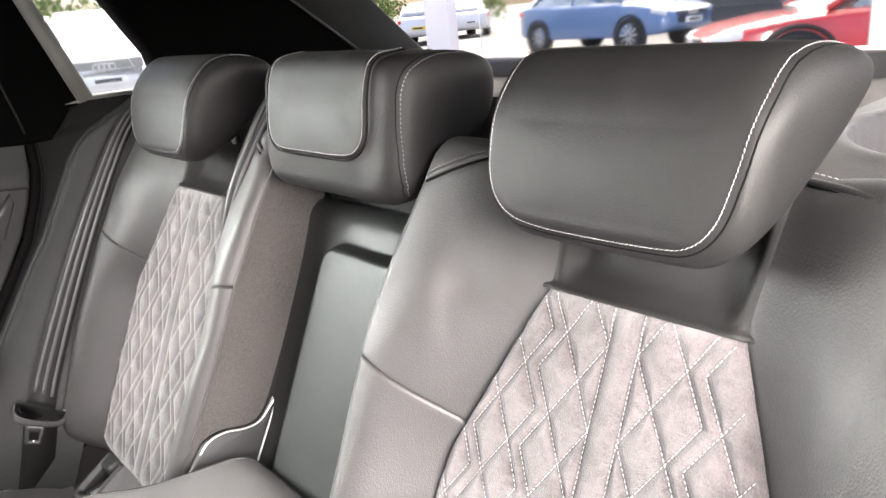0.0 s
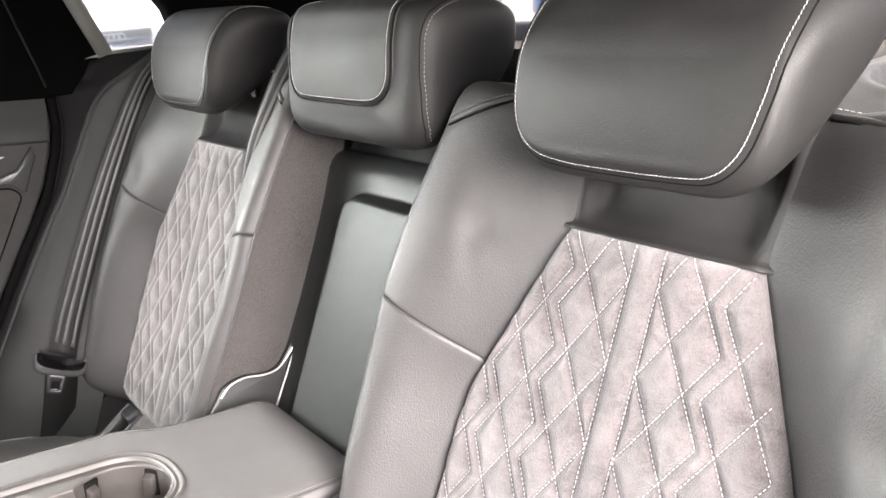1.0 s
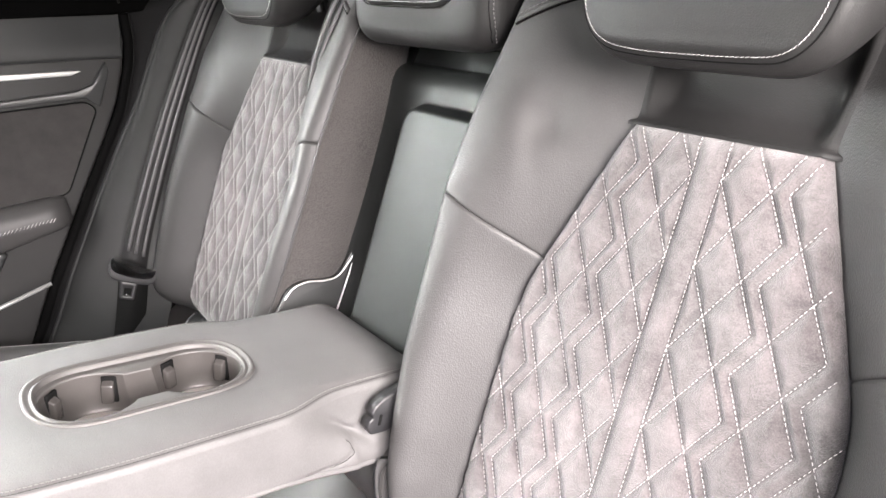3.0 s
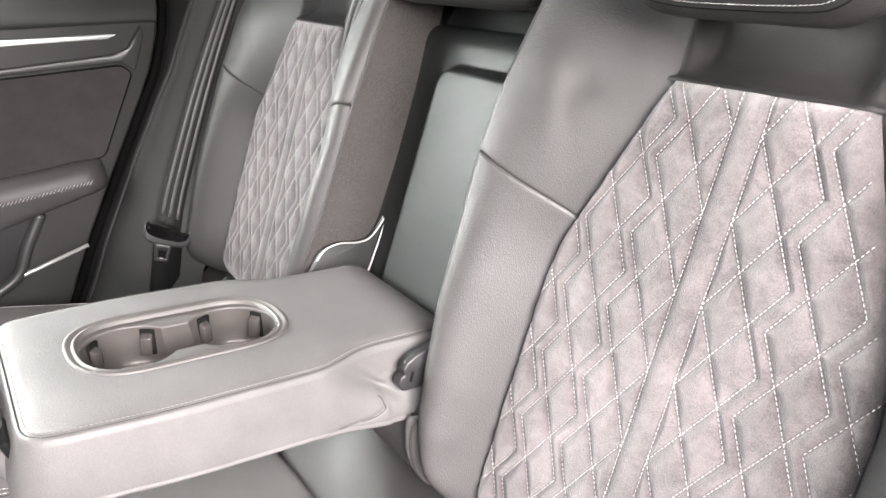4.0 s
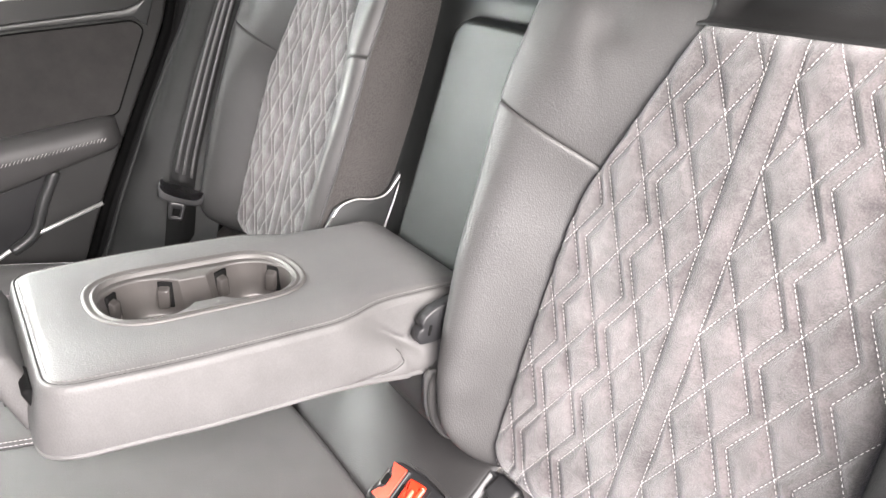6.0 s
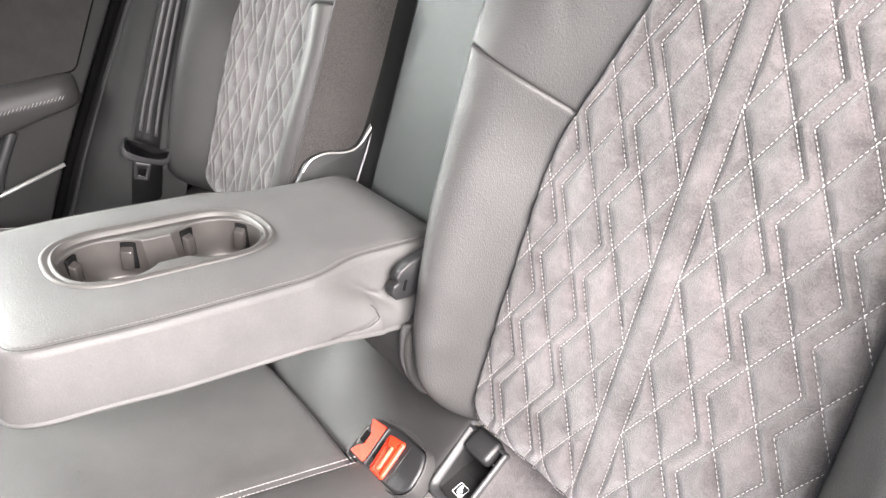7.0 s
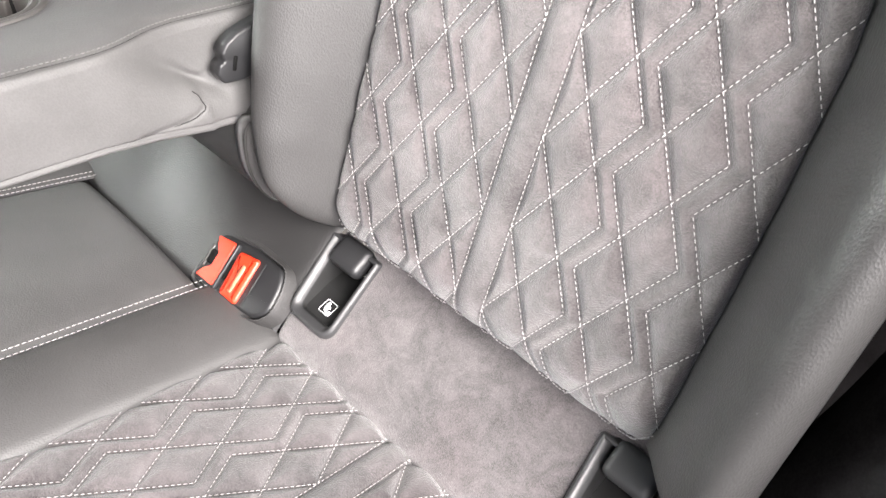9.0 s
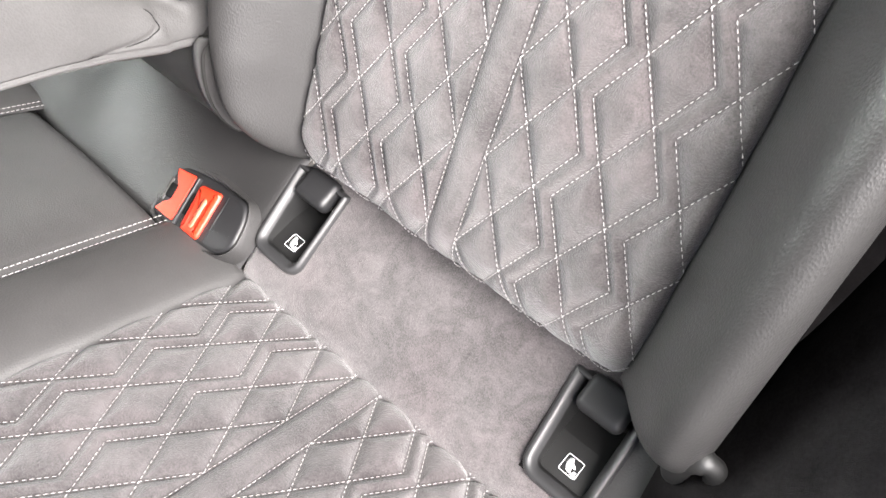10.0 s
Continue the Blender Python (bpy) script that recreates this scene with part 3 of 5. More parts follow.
# ---------------------------------------------------------------- headrests
def headrest_loops(sections, n=96):
    """Sections from the front backwards: depth y, half width, foot z, top z, corner radius."""
    loops = []
    for y, hw, zb, zt, r, lean, low in sections:
        p = rounded_polygon([(-hw * low, zb), (hw * low, zb), (hw, zt), (-hw, zt)], [r, r, r * 0.8, r * 0.8], n // 4 - 1)
        loops.append(np.stack([p[:, 0], y + lean * (p[:, 1] - 1.12), p[:, 1]], 1))
    return loops


def bowed_cap(loop, bulge, rings=8):
    """Closes a front loop with a softly bulged face."""
    c = loop.mean(0)
    rs = [loop]
    for k in range(1, rings + 1):
        s = 1 - k / rings
        q = c + (loop - c) * max(s, 0.002)
        q = q + np.array([0, -1.0, 0]) * bulge * (1 - s**2)
        rs.append(q)
    return rs


def refined(loops, steps=4, rounds=5):
    """Loops with more between them, relaxed into one soft skin; the ends stay."""
    a = np.array(loops)
    rows = []
    for i in range(len(a) - 1):
        p0, p1, p2, p3 = a[max(i - 1, 0)], a[i], a[i + 1], a[min(i + 2, len(a) - 1)]
        for s in np.arange(steps) / steps:
            rows.append(0.5 * (2 * p1 + (p2 - p0) * s + (2 * p0 - 5 * p1 + 4 * p2 - p3) * s**2 + (3 * p1 - p0 - 3 * p2 + p3) * s**3))
    rows.append(a[-1])
    g = np.array(rows)
    for _ in range(rounds):
        n = 0.25 * (np.roll(g, 1, 1) + np.roll(g, -1, 1))
        n[1:-1] += 0.25 * (g[:-2] + g[2:])
        n[0] += 0.5 * g[0]
        n[-1] += 0.5 * g[-1]
        g[1:-1] = 0.35 * g[1:-1] + 0.65 * n[1:-1]
    return g


def on_surface(tree, pts, centre):
    """Nearest points of a skin, with its normals pointing away from the centre."""
    out_p, out_n = [], []
    for p in pts:
        loc, nrm, *_ = tree.find_nearest(Vector(p))
        if nrm.dot(loc - Vector(centre)) < 0:
            nrm = -nrm
        out_p.append(loc)
        out_n.append(nrm)
    return np.array(out_p), np.array(out_n)


def tree_of(data):
    return BVHTree.FromPolygons([tuple(map(float, v)) for v in data[0]], [tuple(map(int, f)) for f in data[1]])


def beside(tree, p, n, off, centre, radius=0.0007):
    """A thin dark tube beside a sewn line on the same skin, for a groove's shade."""
    tan = np.gradient(p, axis=0)
    tan /= np.linalg.norm(tan, axis=1)[:, None] + 1e-12
    q, m = on_surface(tree, p + np.cross(tan, n) * off, centre)
    return tube(resampled(q - m * radius * 0.35, 0.003), radius, 6)


def outer_headrest(cx):
    t = thing("headrest", (cx, 0.2, 1.06), "outer leather headrest, shade in its tone, white stitching", "headrest", "outer headrests")
    sec = [(0.160, 0.088, 1.090, 1.148, 0.028, 0.20, 0.95), (0.1605, 0.0935, 1.085, 1.155, 0.034, 0.20, 0.94), (0.1618, 0.097, 1.0815, 1.161, 0.036, 0.20, 0.93),
           (0.1632, 0.0985, 1.079, 1.165, 0.037, 0.20, 0.927), (0.166, 0.1014, 1.074, 1.169, 0.039, 0.19, 0.909), (0.175, 0.1078, 1.065, 1.178, 0.0435, 0.15, 0.873),
           (0.192, 0.1145, 1.062, 1.186, 0.050, 0.1, 0.804), (0.215, 0.121, 1.070, 1.189, 0.050, 0.05, 0.758), (0.240, 0.126, 1.087, 1.187, 0.046, 0, 0.720), (0.262, 0.126, 1.105, 1.182, 0.042, 0, 0.725),
           (0.278, 0.119, 1.122, 1.175, 0.034, 0, 0.74), (0.288, 0.102, 1.134, 1.166, 0.018, 0, 0.78)]
    loops = headrest_loops(sec)
    cap = bowed_cap(loops[0], 0.0025, 10)[::-1]
    seam = 4 * (len(cap) - 1 + 2)
    skin = refined(cap + loops[1:]) + np.array([cx, 0, 0])
    skin[..., 1] += 2.4 * np.clip(skin[..., 2:3][..., 0] - 1.115, 0, 1) ** 2 * (1 - smoothstep((skin[..., 1] - 0.17) / 0.06))
    front = loft(list(skin[:seam + 4]), cap0=True, cap1=False)
    rest = loft(list(skin[seam + 3:]), cap0=False, cap1=True)
    part("front_pad", front, SHADED_HEAD_LEATHER, t)
    part("shell", rest, SHADED_HEAD_LEATHER, t)
    # sewn line round the front pad, running on over the top
    pts = [(-0.109, 0.250, 1.20), (-0.107, 0.228, 1.20), (-0.1045, 0.210, 1.197), (-0.1005, 0.193, 1.192), (-0.0965, 0.180, 1.178), (-0.0945, 0.168, 1.155), (-0.093, 0.160, 1.135), (-0.0895, 0.158, 1.106),
           (-0.0750, 0.158, 1.087), (-0.0475, 0.158, 1.0795), (-0.004, 0.158, 1.0785), (0.044, 0.158, 1.0800), (0.0655, 0.158, 1.0845), (0.0795, 0.160, 1.0975), (0.0875, 0.163, 1.1240),
           (0.0910, 0.168, 1.146), (0.0940, 0.180, 1.166), (0.0970, 0.196, 1.186), (0.1005, 0.215, 1.194), (0.104, 0.26, 1.196)]
    pts = resampled(smooth_curve(np.array(pts) + np.array([cx, 0, 0]), 500), 0.0015)
    tree = tree_of(joined(front, rest))
    p, n = on_surface(tree, pts, (cx, 0.22, 1.13))
    tagged(part("stitching", dashes([(p, n)], pitch=0.0034, long=0.0030, wide=0.00045, high=0.00028, slant=0.10), THREAD, t, "white sewn edge stitches"), kind="stuff")
    part("seam", beside(tree, p, n, 0.0048, (cx, 0.22, 1.13)), SEAM_SHADE, t, "dark tube for the seam's shade")
    for s in (-0.05, 0.05):
        part("post", tube([(cx + s, 0.235, 1.15), (cx + s, 0.242, 1.075)], 0.006, 12), STEEL, t)
    return t


near_head = outer_headrest(SEAT_X)
copy_thing(near_head, pose(-SEAT_X - 0.002, 0.2, 1.06) @ Matrix.Diagonal((1.0, 1.0, 1.045, 1.0)))

mid_head = thing("headrest", (0, 0.23, 1.06), "grey leather centre headrest with a white-stitched front pad", "headrest")
sec = [(0.183, 0.094, 1.082, 1.164, 0.028, 0.15, 0.98), (0.1855, 0.104, 1.070, 1.174, 0.032, 0.15, 0.98), (0.190, 0.1125, 1.061, 1.181, 0.034, 0.13, 0.98), (0.198, 0.1195, 1.055, 1.185, 0.036, 0.11, 0.97), (0.209, 0.1245, 1.052, 1.187, 0.036, 0.1, 0.97),
       (0.24, 0.128, 1.058, 1.188, 0.036, 0.05, 0.96), (0.28, 0.127, 1.085, 1.186, 0.034, 0, 0.95), (0.31, 0.123, 1.110, 1.178, 0.03, 0, 0.95), (0.325, 0.110, 1.125, 1.168, 0.02, 0, 0.95)]
loops = headrest_loops(sec)
shell = loft(list(refined(bowed_cap(loops[0], 0.006)[::-1] + loops[1:])), cap0=True, cap1=True)
part("shell", shell, SHADED_HEAD_LEATHER, mid_head)
shell_tree = tree_of(shell)


def cast(x, a):
    """Where the skin is met from within, at x across and a radians up from straight ahead."""
    loc, nrm, *_ = shell_tree.ray_cast(Vector((x, 0.25, 1.12)), Vector((0, -math.cos(a), math.sin(a))))
    return loc, nrm if nrm.dot(Vector((0, -math.cos(a), math.sin(a)))) > 0 else -nrm


turns = np.radians(np.linspace(-17, 105, 500))
slice_ = np.array([cast(0.0, a)[0] for a in turns])
reach = np.r_[0, np.cumsum(np.linalg.norm(np.diff(slice_, axis=0), axis=1))]
run = np.arange(0, reach[-1], 0.0018)


def on_pad(x, k, lift):
    """Points of the front pad: across, and along its run up the front and over the top."""
    met = [cast(float(xi), float(np.interp(ki * 0.0018, reach, turns))) for xi, ki in zip(np.ravel(x), np.ravel(k))]
    p, n = np.array([m[0] for m in met]), np.array([m[1] for m in met])
    return p + n * np.ravel(lift)[:, None], n


KX, KK = np.meshgrid(np.linspace(-0.088, 0.088, 70), np.arange(len(run)))
sx, sk = np.abs(KX) - (0.088 - 0.030), (0.030 - KK * 0.0018)
gap = 0.030 - (np.hypot(np.maximum(sx, 0), np.maximum(sk, 0)) + np.minimum(np.maximum(sx, sk), 0))
fade = 1 - 0.8 * smoothstep((KK - 0.62 * len(run)) / (0.2 * len(run)))
P, N = on_pad(KX, KK, fade * 0.0045 * np.sin(np.clip(gap / 0.005, -0.4, 1) * math.pi / 2) + fade * 0.0025 * smoothstep(gap / 0.05))
part("front_pad", grid(P.reshape(*KX.shape, 3)), SHADED_HEAD_LEATHER, mid_head)
u_path = rounded_polygon([(-0.0835, 0.14), (-0.0835, 0.0045), (0.0835, 0.0045), (0.0835, 0.14)], 0.028, 16)[17:-17]
u_path = resampled(np.vstack([[(-0.0835, 0.125)], u_path, [(0.0835, 0.125)]]), 0.0015)
p, n = on_pad(u_path[:, 0], u_path[:, 1] / 0.0018, np.full(len(u_path), 0.0044))
tagged(part("stitching", dashes([(p, n)], pitch=0.0034, long=0.0029, wide=0.0007, high=0.0003), THREAD, mid_head, "white sewn edge stitches"), kind="stuff")
part("pad_seam", tube(resampled(p + n * -0.0012 + np.cross(np.gradient(p, axis=0) / (np.linalg.norm(np.gradient(p, axis=0), axis=1)[:, None] + 1e-9), n) * 0.0052, 0.003), 0.0008, 6), SEAM_SHADE, mid_head, "dark tube for the seam's shade")
tree = tree_of(shell)
for s in (-1, 1):
    pts = smooth_curve([(s * 0.128, 0.196, 1.05), (s * 0.131, 0.189, 1.07), (s * 0.132, 0.186, 1.10), (s * 0.132, 0.187, 1.145), (s * 0.130, 0.196, 1.170), (s * 0.128, 0.215, 1.184), (s * 0.124, 0.25, 1.20), (s * 0.12, 0.29, 1.195)], 120)
    p, n = on_surface(tree, pts, (0, 0.25, 1.12))
    tagged(part("side_stitching", dashes([(p, n)], pitch=0.0040, long=0.0028, wide=0.0011), DARK_THREAD, mid_head), kind="stuff")
    part("seam", beside(tree, p, n, -s * 0.0045, (0, 0.25, 1.12)), SEAM_SHADE, mid_head, "dark tube for the seam's shade")


# ---------------------------------------------------------------- folded-down armrest
AY = -0.152


def arm_top(y):
    return 0.778 - 0.17 * y - 9.0 * np.clip(np.asarray(y) - 0.058, 0, 1) ** 2


def arm_low(y):
    return np.interp(y, [-0.33, -0.318, -0.206, -0.090, -0.055, -0.014, 0.03, 0.10], [0.784, 0.775, 0.751, 0.7285, 0.7190, 0.7045, 0.693, 0.682])


plan = rounded_polygon([(-0.104, -0.300), (0.124, -0.300), (0.132, -0.20), (0.131, -0.062), (0.112, -0.020), (0.112, 0.096), (-0.092, 0.096), (-0.090, -0.030), (-0.112, -0.075), (-0.114, -0.20)],
                       [0.028, 0.028, 0.03, 0.02, 0.02, 0.012, 0.012, 0.02, 0.02, 0.03], 8)
HOLE = rounded_polygon([(-0.056, -0.246), (0.056, -0.246), (0.056, -0.058), (-0.056, -0.058)], 0.056, 24)


def by_angle(poly, n=720, c=(0.0, AY)):
    """The outline's points at even turns round c."""
    q = np.vstack([poly, poly[:1]]) - np.array(c)
    fine = resampled(q, 0.0004)
    ang = np.unwrap(np.arctan2(fine[:, 1], fine[:, 0]))
    if ang[-1] < ang[0]:
        ang, fine = ang[::-1], fine[::-1]
    want = np.linspace(0, 2 * math.pi, n, endpoint=False)
    base = ang[0]
    w = (want - base) % (2 * math.pi) + base
    return np.stack([np.interp(w, ang, fine[:, m]) for m in range(2)], 1) + np.array(c)


arm = thing("armrest", (0, 0.03, 0.72), "folded-down grey leather armrest with two cup holders", "armrest")
O, HO = by_angle(plan), by_angle(HOLE)


def arm_loop(d, dz, side=0.0):
    p = inset_loop(O, d)
    soft = 0.006 * np.exp(-(((p[:, 1] + 0.02) / 0.03) ** 2)) * (p[:, 0] > 0.08) * side
    return np.stack([p[:, 0] - soft, p[:, 1], arm_top(p[:, 1]) + dz], 1)


FULL = by_angle(rounded_polygon([(-0.104, -0.300), (0.124, -0.300), (0.132, -0.20), (0.131, -0.062), (0.129, -0.020), (0.124, 0.096), (-0.092, 0.096), (-0.090, -0.030), (-0.112, -0.075), (-0.114, -0.20)],
                                [0.028, 0.028, 0.03, 0.02, 0.02, 0.012, 0.012, 0.02, 0.02, 0.03], 8))


CORNER = [(-0.066, 0.7255), (-0.032, 0.7205), (-0.021, 0.7212), (-0.0150, 0.7245), (-0.0120, 0.7300), (-0.0125, 0.7365), (-0.0150, 0.7420)]


def arm_side(f, bulge):
    k = float(smoothstep((f - 0.30) / 0.6))
    p = inset_loop(O + (FULL - O) * k, -bulge)
    tall = arm_top(p[:, 1]) - 0.007 - arm_low(p[:, 1])
    z = arm_top(p[:, 1]) - 0.007 - tall * f
    flare = np.clip((-0.24 - p[:, 1]) / 0.06, 0, 1) * 0.012 * f
    # the side panel ends in a sewn round corner; a crease runs up from it where the leather is pulled
    shut_y = np.stack([p[:, 1], z], 1)
    near = p[:, 0] > 0.05
    sewn = distance(shut_y[:, 0], shut_y[:, 1], list(zip(CORNER[:-1], CORNER[1:])))
    behind = smoothstep((p[:, 1] + 0.014) / 0.005) * smoothstep((0.744 - z) / 0.006)
    a, b = np.array([-0.014, 0.742]), np.array([-0.064, 0.788])
    k2 = np.clip(((shut_y - a) @ (b - a)) / ((b - a) @ (b - a)), 0, 1)
    off = ((shut_y - a) @ np.array([b[1] - a[1], a[0] - b[0]])) / np.linalg.norm(b - a)
    pull = (1 - k2) ** 0.8 * np.clip(1 - np.linalg.norm(shut_y - a - k2[:, None] * (b - a), axis=1) / 0.035, 0, 1)
    crease = near * (0.0022 * np.exp(-sewn / 0.0018) + 0.0016 * behind + 0.0065 * pull * np.exp(-((off / (0.004 + 0.010 * k2)) ** 2)) - 0.0022 * pull * np.exp(-(((off + 0.016) / 0.009) ** 2)))
    return np.stack([p[:, 0] - crease, p[:, 1] - flare, z], 1)


inner = [HO + (O - HO) * k for k in np.linspace(0, 1, 12)[:-1]]
top_loops = [np.stack([p[:, 0], p[:, 1], arm_top(p[:, 1]) + 0.002 * np.sin(k / 11 * math.pi)], 1) for k, p in enumerate(inner)][:-1]
top_loops += [arm_loop(0.010, 0.0), arm_loop(0.0065, -0.0008), arm_loop(0.0045, -0.0022)]
side_loops = [arm_loop(0.0045, -0.0022), arm_loop(0.0035, -0.0008), arm_loop(0.0012, -0.0030, 0.3)]
side_loops += [arm_side(f, 0.0005 + 0.0055 * math.sin(f * math.pi * 0.55)) for f in np.linspace(0, 0.93, 60)]
side_loops += [arm_side(0.945, 0.0045), arm_side(0.96, 0.0025), arm_side(0.975, 0.005), arm_side(1.0, 0.0058), arm_side(1.03, 0.005), arm_side(1.07, 0.001), arm_side(1.10, -0.006), arm_side(1.12, -0.02)]
part("top_cover", loft(top_loops, cap0=False, cap1=False), LIT_ARM_LEATHER, arm, "smooth grey leather top with stitched edge")
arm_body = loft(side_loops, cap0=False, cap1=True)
part("body", arm_body, LIT_ARM_LEATHER, arm, "leather sides in a lit tone, with soft creases")
o2 = inset_loop(O, 0.0075)
o2 = np.vstack([o2, o2[:1]])
sel = resampled(o2, 0.001)
sel = np.roll(sel[:-1], -int(np.argmax(sel[:-1, 1])), axis=0)
sel = sel[sel[:, 1] < 0.085]
pts = np.stack([sel[:, 0], sel[:, 1], arm_top(sel[:, 1]) - 0.0002], 1)
tagged(part("stitching", dashes([(pts, np.tile([0, 0.17, 0.98], (len(pts), 1)))], pitch=0.0036, long=0.0026, wide=0.0006), surface("grey_thread", (0.11, 0.106, 0.102), (0.15, 0.145, 0.141), rough=0.7, grain=3000), arm), kind="stuff")
part("seam", tube(arm_loop(0.0040, -0.0014), 0.0006, 6, True), SEAM_GREY, arm, "dark tube that shades the sewn seam")
low_seam = arm_side(0.96, 0.0029)
low_seam = np.roll(low_seam, -int(np.argmax(low_seam[:, 1])), axis=0)
low_seam = low_seam[low_seam[:, 1] < -0.068]
low_seam = low_seam if low_seam[-1, 0] > 0 else low_seam[::-1]
arm_tree = tree_of(arm_body)
turned_up = on_surface(arm_tree, [(0.135, *c) for c in CORNER[1:]], (0, -0.1, 0.75))[0]
part("seam", tube(smooth_curve(np.vstack([low_seam[::6], turned_up]), 420), 0.0005, 6), SEAM_GREY, arm, "dark tube that shades the sewn seam")
# cup holder insert
part("cup_holder_rim", loft([np.stack([p[:, 0], p[:, 1], arm_top(p[:, 1]) + dz], 1) for p, dz in
              ((inset_loop(HO, -0.0052), -0.001), (inset_loop(HO, -0.0046), 0.0016), (inset_loop(HO, -0.0028), 0.0026), (inset_loop(HO, -0.0010), 0.0020), (inset_loop(HO, 0.001), 0.0002),
               (inset_loop(HO, 0.0025), 0.0002), (inset_loop(HO, 0.0035), 0.0016), (inset_loop(HO, 0.005), 0.0012), (inset_loop(HO, 0.006), -0.004))], cap0=False, cap1=False), PEWTER, arm, "brushed pewter-grey cup holder rim")


arc = np.radians(np.linspace(-51.8, 231.8, 60))
bowl = np.stack([0.042 * np.cos(arc), 0.046 + 0.042 * np.sin(arc)], 1)
EIGHT = by_angle(np.vstack([bowl, -bowl]) + np.array([0.0, AY]))


def cup_loop(shrink, depth):
    p = inset_loop(EIGHT, shrink)
    return np.stack([p[:, 0], p[:, 1], arm_top(p[:, 1]) - depth], 1)


rim_in = inset_loop(HO, 0.006)
part("cup_plate", loft([np.stack([rim_in[:, 0], rim_in[:, 1], arm_top(rim_in[:, 1]) - 0.0036], 1), cup_loop(-0.0012, 0.0036), cup_loop(-0.0004, 0.0040), cup_loop(0.0, 0.0052)], cap0=False, cap1=False), PEWTER, arm, "pale satin plate round the two cup openings")
part("cup_well", loft([cup_loop(0.0, 0.0052), cup_loop(0.0006, 0.012), cup_loop(0.0016, 0.030), cup_loop(0.0024, 0.042), cup_loop(0.005, 0.0455), cup_loop(0.012, 0.046)], cap0=False, cap1=True), WELL, arm, "pewter-grey plastic cup wells")
for cy, toward in ((AY - 0.046, ((-0.66, -0.75), (-0.88, 0.47))), (AY + 0.046, ((-0.88, -0.47), (-0.62, 0.78)))):
    ang = np.linspace(0, 2 * math.pi, 48, endpoint=False)
    c = np.stack([0.0375 * np.cos(ang), cy + 0.0375 * np.sin(ang)], 1)
    part("cup_mat", loft([np.stack([c[:, 0] * k, cy + (c[:, 1] - cy) * k, arm_top(cy + (c[:, 1] - cy) * k) - 0.0462 + h], 1) for k, h in ((1, 0), (1, 0.0018), (0.97, 0.0026))], cap0=False), MAT_PAD, arm, "pale rubber mat")
    for dx, dy in toward:
        px, py = 0.0385 * dx, cy + 0.0385 * dy
        m = pose(px, py, arm_top(py) - 0.0215, -9, 0, 0) @ pose(0, 0, 0, 0, 0, math.degrees(math.atan2(-dy, -dx)))
        bm = rounded_box((0.0115, 0.0115, 0.024), 0.0022, 3)
        for v in bm.verts:
            if v.co.z > 0 and v.co.x > 0:
                v.co.z -= 0.0042
                v.co.x -= 0.0010
        bmesh.ops.transform(bm, matrix=m, verts=bm.verts)
        clip = part("cup_clip", bm, CLIP, arm, "dark pewter spring clip")
        part("clip_slot", rounded_box((0.004, 0.0148, 0.0280), 0.0012, 2, m @ pose(-0.0028, 0.0012, 0.0006)), RUBBER, clip)
# front pull loop and hinge lever
flap_m = pose(-0.016, -0.3160, 0.800, 12, 0, 0)
nose = part("front_flap", rounded_box((0.175, 0.024, 0.078), 0.0095, 5, flap_m), LIT_ARM_LEATHER, arm, "grey leather pull flap")
part("seam", tube([tuple(flap_m @ Vector((x, -0.0122, -0.004))) for x in np.linspace(-0.08, 0.08, 12)], 0.0008, 6), SEAM_GREY, nose)
slot = part("pull_slot_shade", rounded_box((0.040, 0.008, 0.022), 0.003, 4, pose(0.070, -0.3070, 0.804, 12, 0, 0)), RUBBER, arm, "black block for the shade in the pull slot")
part("pull_bar", rounded_box((0.020, 0.003, 0.012), 0.0013, 3, pose(0.078, -0.3105, 0.805, 12, 0, 0)), PEWTER, slot, "pale satin bar in the slot")
lever = thing("hinge_lever", (0.125, 0.03, 0.735), "small black plastic lever beside the armrest hinge", "lever")
blade_2d = rounded_polygon([(-0.001, 0.744), (0.002, 0.751), (0.007, 0.752), (0.006, 0.758), (0.011, 0.7635), (0.022, 0.768), (0.045, 0.770), (0.045, 0.733), (0.018, 0.732), (0.002, 0.736)], 0.0018, 4)
part("blade", slab(blade_2d, lambda p, h: np.stack([np.full(len(p), 0.126) + h, p[:, 0], p[:, 1]], 1), 0.012, 0.0016), BLACK, lever)
part("slot", rounded_box((0.002, 0.003, 0.011), 0.0009, 2, pose(0.1382, 0.0135, 0.748, -22, 0, 0)), RUBBER, lever)


# ---------------------------------------------------------------- bench cushion
bench = thing("seat_cushion", (0, -0.2, 0.50), "grey leather rear bench cushion with quilted suede insert", "car seat")
CUSH_LINES = [((u1, -v1), (u2, -v2)) for (u1, v1), (u2, v2) in quilt_lines(-0.116 + 0.0624 * 5, -0.40, -0.03)]


def seat_hw(s):
    return np.interp(s, [0.03, 0.05, 0.09, 0.45], [0.140, 0.143, 0.146, 0.150])


def cushion_insert(sign, cols, rows):
    s = np.linspace(0.046, 0.40, rows)[:, None] * np.ones((1, cols))
    hw = seat_hw(s) + 0.002
    u = np.linspace(-1, 1, cols)[None] * hw
    edge = np.minimum(hw - np.abs(u), s - 0.046)
    h = 0.003 + padding(distance(u, s, CUSH_LINES), 0.0060) - 0.006 * np.exp(-edge / 0.006) - 0.0025
    return cushion(sign * (SEAT_X + u), s, h)


